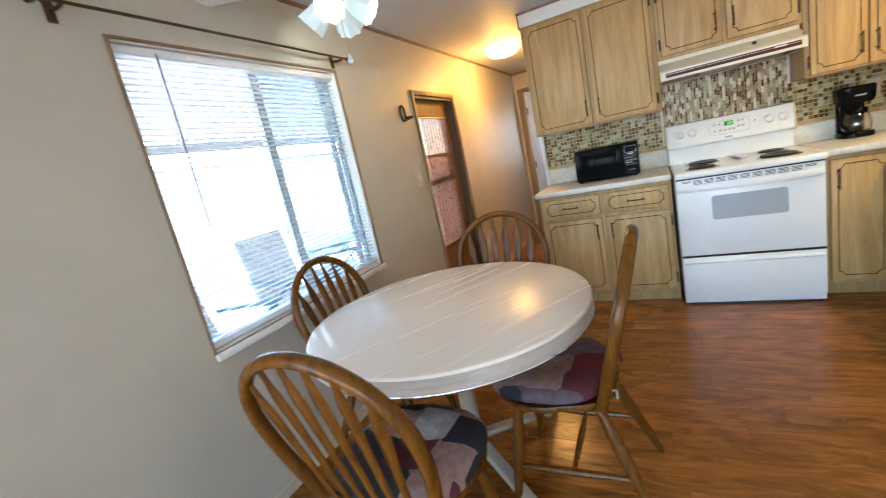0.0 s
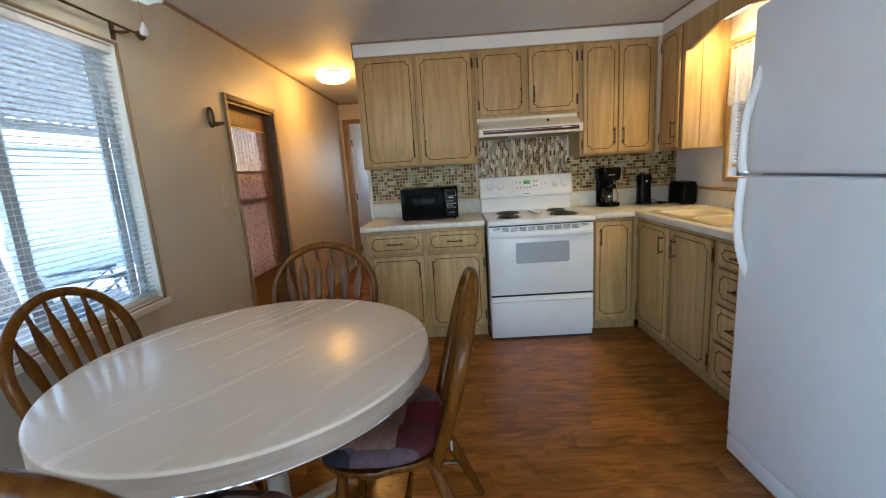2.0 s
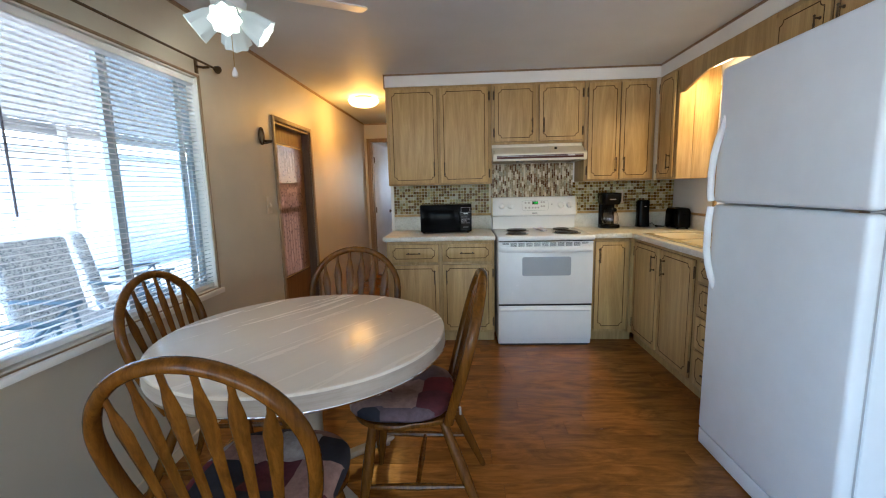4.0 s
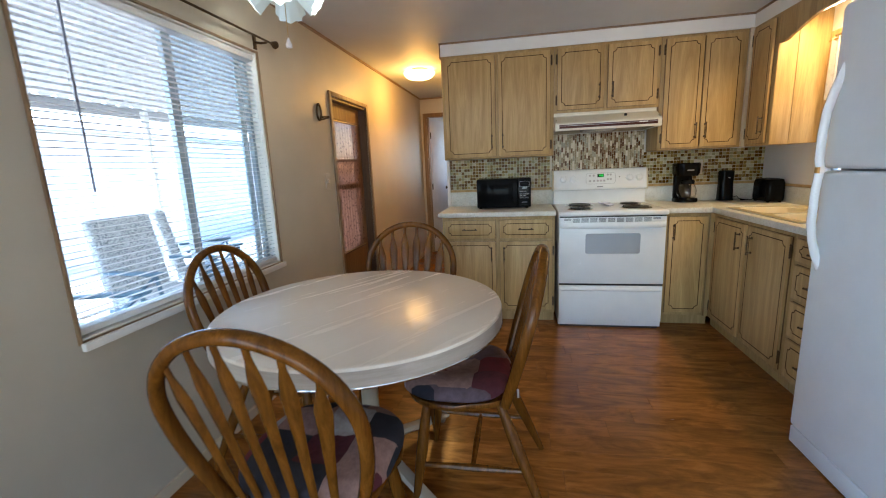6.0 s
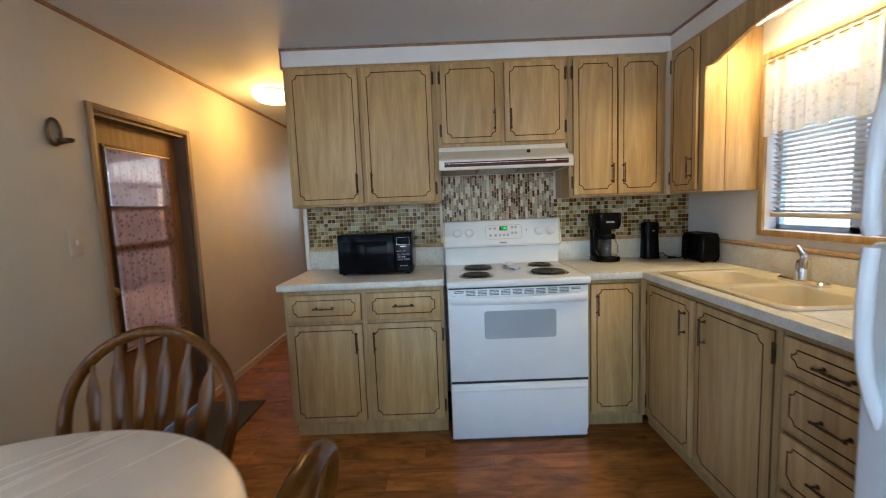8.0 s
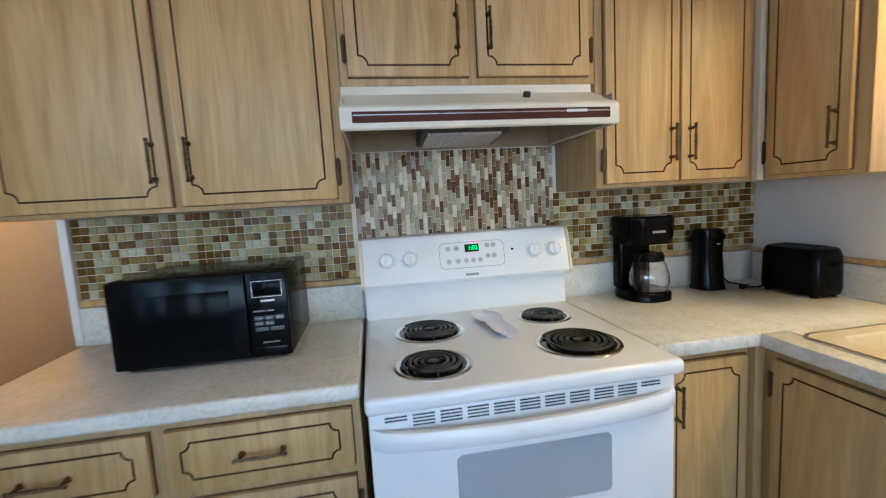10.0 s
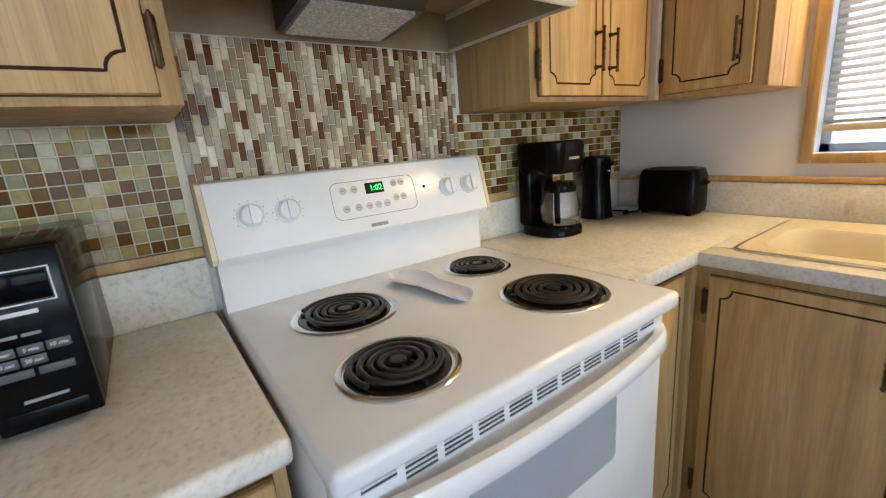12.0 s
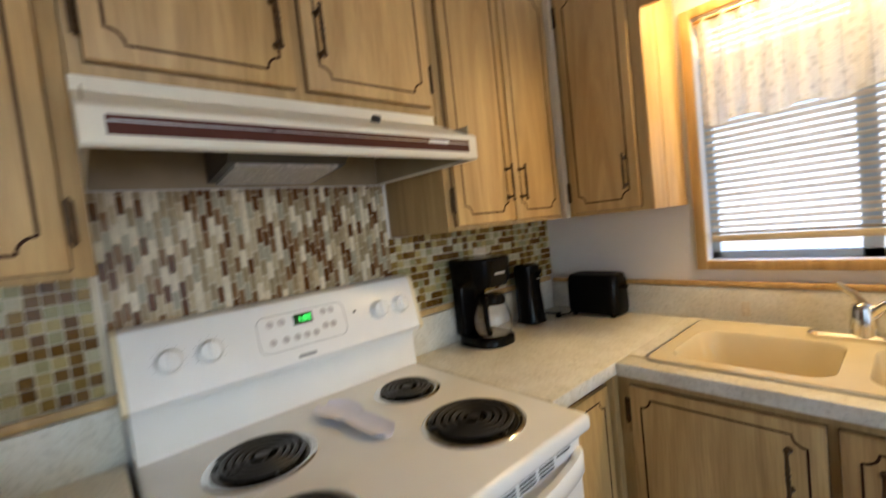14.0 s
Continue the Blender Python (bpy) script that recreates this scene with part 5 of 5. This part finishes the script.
part("edge_strip", lathe(bm_new(), [(TR + 0.001, 0.676), (TR + 0.0025, 0.674), (TR + 0.0025, 0.670), (TR + 0.001, 0.668), (TR - 0.004, 0.6675)], (TX, TY, 0), 96), M_CHROME, tb_, "bright metal edging strip")
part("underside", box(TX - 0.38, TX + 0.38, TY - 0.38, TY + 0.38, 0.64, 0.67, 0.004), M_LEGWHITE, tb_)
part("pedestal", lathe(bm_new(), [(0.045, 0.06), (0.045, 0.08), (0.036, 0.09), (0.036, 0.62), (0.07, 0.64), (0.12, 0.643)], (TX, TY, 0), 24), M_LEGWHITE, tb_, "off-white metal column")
for q in range(4):
    a = radians(45 + 90 * q + 8)
    dx, dy = math.cos(a), math.sin(a)
    pts = [(TX + dx * r, TY + dy * r, z) for r, z in ((0.03, 0.10), (0.12, 0.085), (0.30, 0.05), (0.42, 0.032), (0.44, 0.03))]
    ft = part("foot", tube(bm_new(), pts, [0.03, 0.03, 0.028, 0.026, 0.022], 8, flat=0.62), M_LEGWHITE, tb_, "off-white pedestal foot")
    part("glide", lathe(bm_new(), [(0.012, 0), (0.014, 0.014)], (TX + dx * 0.41, TY + dy * 0.41, 0.0), 10), M_STEEL, ft)

# ---- chairs ----


def arrow_spindle(p, q):
    """A flat arrow-shaped back slat from seat to bow."""
    p, q = Vector(p), Vector(q)
    prof = [(0.0, 0.0105, 0.9), (0.25, 0.0125, 0.75), (0.5, 0.0155, 0.6), (0.68, 0.0205, 0.45), (0.76, 0.023, 0.4), (0.82, 0.019, 0.48), (0.9, 0.0095, 0.8), (1.0, 0.0075, 1.0)]
    d = (q - p).normalized()
    side = Vector((0, 1, 0))
    side = (side - d * side.dot(d)).normalized()
    oth = d.cross(side)
    rings = []
    for s, w, fl in prof:
        c0 = p.lerp(q, s)
        rings.append([c0 + side * (math.cos(a) * w) + oth * (math.sin(a) * max(0.006, w * fl * 0.75)) for a in (2 * math.pi * k / 8 for k in range(8))])
    return loft(bm_new(), rings)


def windsor_chair():
    """Local axes: the chair looks to +x, its seat centre at the origin on the floor."""
    ch = thing("dining_chair", (0, 0, 0), "brown oak bow-back dining chair with arrow-shaped slats", "chair", "chairs round the table")
    out = []
    for k in range(40):
        a = 2 * math.pi * k / 40
        x, y = math.cos(a), math.sin(a)
        sx = 0.215 * math.copysign(abs(x) ** 0.8, x)
        sy = (0.222 if x > 0 else 0.205) * math.copysign(abs(y) ** 0.72, y)
        out.append((sx, sy))
    rings = [[(x * k, y * k, z) for x, y in out] for k, z in ((0.86, 0.415), (0.985, 0.43), (1.0, 0.442), (0.985, 0.45), (0.9, 0.448), (0.6, 0.44), (0.2, 0.438))]
    part("seat", loft(bm_new(), rings), M_CHAIR, ch)
    def bow_at(u):
        """The bow from one seat corner (0) over the top (0.5) to the other (1)."""
        s, e = (1, u) if u <= 0.5 else (-1, 1 - u)
        if e < 0.2:
            f = e / 0.2
            yy, hz = 0.178 + 0.069 * math.sin(f * math.pi / 2), 0.30 * f
        else:
            a = (e - 0.2) / 0.3 * math.pi / 2
            yy, hz = 0.247 * math.cos(a), 0.30 + 0.228 * math.sin(a)
        return Vector((-0.17 - 0.265 * hz, s * yy, 0.44 + hz))

    def bow_over(y):
        """The bow's place above the offset y."""
        a = math.acos(min(1.0, abs(y) / 0.247))
        hz = 0.30 + 0.228 * math.sin(a)
        return Vector((-0.17 - 0.265 * hz, y, 0.44 + hz))

    part("bow", tube(bm_new(), [bow_at(k / 48) for k in range(49)], 0.0165, 12, flat=1.2, up=(1, 0, 0)), M_CHAIR, ch)
    for i in range(6):
        s = (i - 2.5) / 2.5
        part("slat", arrow_spindle((-0.178, s * 0.125, 0.443), bow_over(s * 0.182)), M_CHAIR, ch)
    legs = {}
    for nm, tx, ty, bx2, by2 in (("fl", 0.12, 0.14, 0.175, 0.2), ("fr", 0.12, -0.14, 0.175, -0.2), ("bl", -0.14, 0.12, -0.315, 0.2), ("br", -0.14, -0.12, -0.315, -0.2)):
        a, b = Vector((tx, ty, 0.43)), Vector((bx2, by2, 0.0))
        legs[nm] = (a, b)
        prof = [(0, 0.013), (0.1, 0.017), (0.3, 0.021), (0.45, 0.022), (0.62, 0.019), (0.8, 0.016), (0.97, 0.0125), (1.0, 0.011)]
        part("leg", tube(bm_new(), [a.lerp(b, s) for s, _ in prof], [r for _, r in prof], 10), M_CHAIR, ch)
    mids = []
    for f_, b_ in (("fl", "bl"), ("fr", "br")):
        p, q = legs[f_][0].lerp(legs[f_][1], 0.6), legs[b_][0].lerp(legs[b_][1], 0.6)
        part("stretcher", tube(bm_new(), [p, p.lerp(q, 0.25), p.lerp(q, 0.5), p.lerp(q, 0.75), q], [0.008, 0.011, 0.014, 0.011, 0.008], 8), M_CHAIR, ch)
        mids.append(p.lerp(q, 0.5))
    p, q = mids
    part("stretcher", tube(bm_new(), [p, p.lerp(q, 0.5), q], [0.008, 0.013, 0.008], 8), M_CHAIR, ch)
    return ch


def cushion(m, label):
    ob = thing("seat_cushion", (0, 0, 0), label, "cushion", "chair cushions")
    out = []
    for k in range(36):
        a = 2 * math.pi * k / 36
        x, y = math.cos(a), math.sin(a)
        out.append((0.02 + 0.2 * math.copysign(abs(x) ** 0.7, x), 0.21 * math.copysign(abs(y) ** 0.7, y)))
    rings = []
    for k, z in ((0.8, 0.451), (0.97, 0.455), (1.04, 0.468), (1.04, 0.486), (0.99, 0.502), (0.84, 0.514), (0.55, 0.514), (0.3, 0.502), (0.06, 0.492)):
        rings.append([(x * k, y * k, z + 0.004 * noise.noise(Vector((x * 14, y * 14, z * 20))) * (1 if z > 0.46 else 0)) for x, y in out])
    part("pad", loft(bm_new(), rings), M_PATCH, ob)
    for s in (-1, 1):
        part("tie", tube(bm_new(), [(-0.17, s * 0.13, 0.462), (-0.20, s * 0.135, 0.48), (-0.215, s * 0.12, 0.47), (-0.215, s * 0.12, 0.44)], 0.004, 6), M_PATCH, ob)
    ob.matrix_basis = m
    return ob


SEATS = [(-0.16, 1.575, 180, True), (-0.50, 1.035, 89, True), (-0.955, 1.645, 3, True), (-0.545, 2.005, -90, False)]
ch0 = windsor_chair()
for i, (cx_, cy_, rot, pad) in enumerate(SEATS):
    m = pose(cx_, cy_, 0, 0, 0, rot)
    if i == 0:
        ch0.matrix_basis = m
    else:
        copy_thing(ch0, m)
    if pad:
        cushion(m, "dark red and navy patchwork cushion on a dining chair")

# ---- ceiling fan with lights ----
FXc, FYc = -0.868, 1.755
fan = thing("ceiling_fan", (FXc, FYc, H), "white ceiling fan with a lit tulip-glass light kit", "ceiling fan")
part("canopy", lathe(bm_new(), [(0.07, H), (0.07, H - 0.02), (0.045, H - 0.05)], (FXc, FYc, 0), 24), M_BLADE, fan)
part("motor", lathe(bm_new(), [(0.03, H - 0.045), (0.10, H - 0.055), (0.115, H - 0.09), (0.10, H - 0.13), (0.05, H - 0.15), (0.05, H - 0.18), (0.07, H - 0.19), (0.06, H - 0.22), (0.02, H - 0.235)], (FXc, FYc, 0), 28), M_BLADE, fan)
for q in range(4):
    a = radians(30 + q * 90)
    r = Matrix.Translation((FXc, FYc, H - 0.125)) @ Matrix.Rotation(a, 4, "Z") @ Matrix.Rotation(radians(10), 4, "X")
    bmx = bm_new()
    loft(bmx, [[(x, y, z) for x, y, _ in rrect(0.17, 0.58, -0.06, 0.06, 0.03, 0)] for z in (-0.003, 0.003)])
    bmx.transform(r)
    bl = part("blade", bmx, M_BLADE, fan)
    bmx = bx(bm_new(), 0.08, 0.22, -0.015, 0.015, -0.008, -0.003, 0.002)
    bmx.transform(r)
    part("blade_iron", bmx, M_BRASS, bl)
for q in range(4):
    a = radians(20 + q * 90)
    r = Matrix.Translation((FXc, FYc, H - 0.205)) @ Matrix.Rotation(a, 4, "Z") @ Matrix.Rotation(radians(54), 4, "Y")
    arm = tube(bm_new(), [(0, 0, 0), (0, 0, -0.06)], 0.012, 8)
    arm.transform(r)
    ar = part("lamp_arm", arm, M_BRASS, fan)
    sh = bm_new()
    prof = [(0.022, -0.05), (0.032, -0.062), (0.046, -0.09), (0.051, -0.12), (0.058, -0.168), (0.056, -0.168), (0.048, -0.12), (0.043, -0.09), (0.029, -0.062), (0.02, -0.052)]
    rings = []
    for rr_, z in prof:
        ring_ = []
        for k in range(32):
            b_ = 2 * math.pi * k / 32
            w = 1 + 0.07 * math.cos(8 * b_) * max(0, (-z - 0.08) / 0.06)
            ring_.append((rr_ * w * math.cos(b_), rr_ * w * math.sin(b_), z))
        rings.append(ring_)
    loft(sh, rings, True, False)
    sh.transform(r)
    part("shade", sh, M_BULBGLASS, ar, "lit frosted tulip glass shade")
    bu = lathe(bm_new(), [(0.012, -0.06), (0.02, -0.085), (0.024, -0.105), (0.018, -0.122), (0.002, -0.128)], n=14)
    bu.transform(r)
    part("bulb", bu, M_LITBULB, ar, "glowing bulb")
part("pull_chain", tube(bm_new(), [(FXc, FYc, H - 0.23), (FXc, FYc, 2.0), (FXc, FYc, 1.82)], 0.0016, 5), M_BRASS, fan)
part("chain_bob", lathe(bm_new(), [(0.002, 0.03), (0.006, 0.022), (0.013, 0.004), (0.012, -0.008), (0.004, -0.013)], (FXc, FYc, 1.798), 12), M_WHITE, fan)
_p = Matrix.Translation((FXc, FYc, H - 0.205)) @ Matrix.Rotation(radians(290), 4, "Z") @ Matrix.Rotation(radians(54), 4, "Y") @ Vector((0, 0, -0.145))
lamp("fan_lamp", "POINT", 0.35, (1.0, 0.93, 0.82), Matrix.Translation(_p), 0.015)

# ---- hall light ----
HX, HY = -0.94, 4.44
hl = thing("hall_light", (HX, HY, H), "lit flush ceiling light with fluted glass in the hallway", "lamp")
part("base", lathe(bm_new(), [(0.09, H - 0.001), (0.09, H - 0.02), (0.07, H - 0.024)], (HX, HY, 0), 28), M_BRASS, hl)
gl = bm_new()
rings = []
for rr_, z in ((0.11, -0.02), (0.155, -0.03), (0.15, -0.055), (0.115, -0.085), (0.055, -0.1), (0.004, -0.104)):
    rings.append([(HX + rr_ * (1 + 0.035 * math.cos(16 * b_)) * math.cos(b_), HY + rr_ * (1 + 0.035 * math.cos(16 * b_)) * math.sin(b_), H + z) for b_ in (2 * math.pi * k / 96 for k in range(96))])
loft(gl, rings)
part("glass", gl, M_HALLGLASS, hl, "glowing fluted glass")
lamp("hall_lamp", "POINT", 1.6, (1.0, 0.47, 0.08), pose(HX, HY, H - 0.21), 0.1)

mt = single("door_mat", box(-1.32, -0.95, 3.3, 3.88, 0.0, 0.012, 0.004), plain("mat_pile", (0.05, 0.045, 0.04), 0.95, relief=0.7, fine=400), "dark brown door mat on the floor by the outside door", "mat")

# ---- outside ----
struct("ground", box(-400, 400, -400, 400, -0.75, -0.6), M_GROUND, "pale gravel ground around the house", "ground")
struct("porch_floor", box(-4.4, XL - T, -2.0, 7.0, -0.6, -0.03), M_DECK, "grey concrete porch slab beside the house", "porch")
aw = thing("porch_awning", (-2.9, 2.5, 2.1), "white corrugated metal awning over the porch", "awning")
rb = bm_new()
prof_t, prof_b = [], []
nn = 270
for i in range(nn + 1):
    y = -0.3 + 7.3 * i / nn
    w = 0.02 * math.sin(i * 2 * math.pi / 6)
    prof_t.append((y, w))
va_, vb_ = [], []
for y, w in prof_t:
    va_.append(rb.verts.new((XL - T, y, 2.42 + w)))
    vb_.append(rb.verts.new((-4.3, y, 2.10 + w)))
for i in range(nn):
    rb.faces.new((va_[i], va_[i + 1], vb_[i + 1], vb_[i]))
bmesh.ops.solidify(rb, geom=rb.faces[:], thickness=0.004)
part("roof_sheet", rb, M_AWNING, aw)
part("fascia", box(-4.34, -4.30, -0.3, 7.0, 1.98, 2.09, 0.004), M_AWNING, aw)
for y in (-0.2, 2.2, 4.4, 6.6):
    part("post", box(-4.28, -4.22, y - 0.03, y + 0.03, -0.03, 2.06, 0.004), M_RAIL, aw)
rl = thing("porch_railing", (-4.25, 2.5, -0.03), "white metal railing along the porch edge", "railing")
for z in (0.05, 0.75):
    part("rail", box(-4.27, -4.23, -2.0, 7.0, z - 0.02, z + 0.02, 0.003), M_RAIL, rl)


def patio_chair(m):
    pc = thing("patio_chair", (0, 0, 0), "blue-grey metal patio armchair with a patterned cushion", "chair", "chairs on the porch")
    for s in (-1, 1):
        part("side_frame", tube(bm_new(), [(-0.3, s * 0.29, 0.0), (-0.12, s * 0.29, 0.35), (0.25, s * 0.29, 0.62), (-0.15, s * 0.29, 0.64), (0.25, s * 0.29, 0.62), (0.30, s * 0.29, 0.3), (0.3, s * 0.29, 0.0)], 0.016, 8), M_PCHAIR, pc)
        part("arm", box(-0.2, 0.3, s * 0.29 - 0.03, s * 0.29 + 0.03, 0.625, 0.65, 0.01), M_PCHAIR, pc)
    b = box(-0.25, 0.28, -0.265, 0.265, 0.34, 0.43, 0.03, 3)
    part("seat_cushion", b, M_PFABRIC, pc, "black and white patterned cushion")
    b = box(-0.05, 0.04, -0.265, 0.265, 0.0, 0.62, 0.03, 3)
    b.transform(Matrix.Translation((-0.24, 0, 0.42)) @ Matrix.Rotation(radians(-11), 4, "Y"))
    part("back_cushion", b, M_PFABRIC, pc, "black and white patterned cushion")
    part("crossbar", box(-0.26, 0.28, -0.28, 0.28, 0.31, 0.34, 0.005), M_PCHAIR, pc)
    pc.matrix_basis = m
    return pc


p1 = patio_chair(pose(-2.78, 2.84, -0.03, 0, 0, -2))
copy_thing(p1, pose(-3.1, 3.7, -0.03, 0, 0, 49))
copy_thing(p1, pose(-2.35, 1.75, -0.03, 0, 0, 20))
# unseen house, added as a bright white background for the dining window
nb = thing("neighbour_house", (-10, 3, -0.6), "white sided mobile home added as a bright background beyond the porch", "house")
part("wall", box(-13.5, -9.8, -12, 16, -0.6, 2.4), M_SIDING, nb, smooth=False)
part("roof", prism(bm_new(), [(-13.8, 2.4), (-9.5, 2.4), (-9.5, 2.46), (-11.6, 2.95), (-13.8, 2.46)], -12.2, 16.2, "y"), M_AWNING, nb, smooth=False)
# unseen house, added to block the bright sky outside the sink window
nb = thing("neighbour_house", (8, 3, -0.6), "grey mobile home added to block bright sky past the sink window", "house")
part("wall", box(6.2, 10, -12, 16, -0.6, 2.9), M_SKYBLOCK, nb, smooth=False)
part("roof", prism(bm_new(), [(5.9, 2.9), (10.3, 2.9), (10.3, 2.96), (8.1, 3.5), (5.9, 2.96)], -12.2, 16.2, "y"), M_AWNING, nb, smooth=False)
# the roof over the rooms
struct("roof", box(XL - T - 0.1, XR + T + 0.1, YN - T - 0.1, YH + 2.3, H + 0.062, H + 0.2), M_AWNING, "white metal roof of the mobile home", "roof")

# ---- mosaic backsplash ----


def tile_panel(name, label, x0, x1, z0, z1, pw, ph, gap, mats, stagger, near_x):
    back = tagged(new(name, finish("backing", box(x0, x1, YB - 0.005, YB - 0.0005, z0, z1), M_GROUT, False)), label, "backsplash")
    PLACE[back] = Matrix.Identity(4)
    shapes = {}
    cells = []
    nx = int(round((x1 - x0) / pw))
    for i in range(nx):
        off = (stagger[i % len(stagger)] if stagger else 0.0) * ph
        z = z0 - off
        while z < z1 - 0.004:
            a, b = max(z + gap / 2, z0 + gap / 2), min(z + ph - gap / 2, z1 - gap / 2)
            if b - a > 0.006:
                cells.append((x0 + (i + 0.5) * pw, (a + b) / 2, round(b - a, 4)))
            z += ph
    cells.sort(key=lambda c_: abs(c_[0] - near_x))
    w = pw - gap
    rv, rf = [], []
    for n_, (cx, cz, h) in enumerate(cells):
        hw, hh, k = w / 2, h / 2, 0.0012
        vs = [(-hw, 0, -hh), (hw, 0, -hh), (hw, 0, hh), (-hw, 0, hh), (-hw, -0.003, -hh), (hw, -0.003, -hh), (hw, -0.003, hh), (-hw, -0.003, hh),
              (-hw + k, -0.0042, -hh + k), (hw - k, -0.0042, -hh + k), (hw - k, -0.0042, hh - k), (-hw + k, -0.0042, hh - k)]
        fs = [(0, 1, 5, 4), (1, 2, 6, 5), (2, 3, 7, 6), (3, 0, 4, 7), (4, 5, 9, 8), (5, 6, 10, 9), (6, 7, 11, 10), (7, 4, 8, 11), (8, 9, 10, 11)]
        if n_ < 300:
            if h not in shapes:
                me = bpy.data.meshes.new("tile")
                me.from_pydata(vs, [], fs)
                me.materials.append(mats[0])
                shapes[h] = me
            ob = new("tile", shapes[h])
            ob.parent = back
            ob.matrix_basis = pose(cx, YB - 0.005, cz, random.uniform(-0.9, 0.9), 0, random.uniform(-0.9, 0.9))
        else:
            base = len(rv)
            rv += [(x + cx, y + YB - 0.005, z + cz) for x, y, z in vs]
            rf += [tuple(base + q for q in f_) for f_ in fs]
    if rv:
        me = bpy.data.meshes.new("tiles_beyond")
        me.from_pydata(rv, [], rf)
        me.materials.append(mats[1])
        ob = new("tiles_beyond", me)
        ob.parent = back
        ob["kind"] = "stuff"


tile_panel("mosaic_backsplash", "brown and cream glass mosaic squares under the wall cabinet", -0.575, 0.338, 1.066, 1.333, 0.0265, 0.0267, 0.0028, (M_SQ, M_SQ_J), None, 0.3)
tile_panel("mosaic_backsplash", "upright brown and cream mosaic strips behind the stove", 0.341, 1.098, 1.05, 1.512, 0.0162, 0.044, 0.0022, (M_ST, M_ST_J), [0, 0.5, 0.2, 0.72, 0.35, 0.9, 0.12, 0.6], 0.72)
tile_panel("mosaic_backsplash", "brown and cream glass mosaic squares above the counter", 1.101, 2.016, 1.066, 1.333, 0.0265, 0.0267, 0.0028, (M_SQ, M_SQ_J), None, 1.3)
ou = thing("wall_outlet", (1.53, YB - 0.01, 1.2), "beige wall outlet on the mosaic backsplash", "outlet")
part("plate", box(1.496, 1.566, YB - 0.015, YB - 0.0095, 1.13, 1.25, 0.002), M_PLATE, ou)
for zz in (1.165, 1.215):
    part("socket", box(1.517, 1.545, YB - 0.0165, YB - 0.0148, zz - 0.014, zz + 0.014, 0.001), M_CREAM, ou)

# ---- floor planks ----
FL = bpy.data.objects["floor"]
PW = 0.125
rows_ = int((YH - YN) / PW) + 1
for r_ in range(rows_):
    y0 = YN + r_ * PW
    y1 = min(y0 + PW, YH)
    if y1 - y0 < 0.01:
        continue
    xe = XR if y0 < YB else XP
    x = XL - random.uniform(0.1, 0.9)
    while x < xe:
        ln_ = random.choice((0.95, 1.1, 1.22))
        a, b = max(x, XL) + 0.0004, min(x + ln_, xe) - 0.0004
        x += ln_
        if b - a < 0.02:
            continue
        k = 0.0008
        vs = [(a, y0 + 0.0004, -0.006), (b, y0 + 0.0004, -0.006), (b, y1 - 0.0004, -0.006), (a, y1 - 0.0004, -0.006), (a, y0 + 0.0004, -0.0008), (b, y0 + 0.0004, -0.0008), (b, y1 - 0.0004, -0.0008), (a, y1 - 0.0004, -0.0008),
              (a + k, y0 + 0.0004 + k, 0), (b - k, y0 + 0.0004 + k, 0), (b - k, y1 - 0.0004 - k, 0), (a + k, y1 - 0.0004 - k, 0)]
        fs = [(0, 1, 5, 4), (1, 2, 6, 5), (2, 3, 7, 6), (3, 0, 4, 7), (4, 5, 9, 8), (5, 6, 10, 9), (6, 7, 11, 10), (7, 4, 8, 11), (8, 9, 10, 11)]
        me = bpy.data.meshes.new("plank")
        me.from_pydata(vs, [], fs)
        me.materials.append(M_PLANK)
        ob = new("plank", me)
        ob.parent = FL
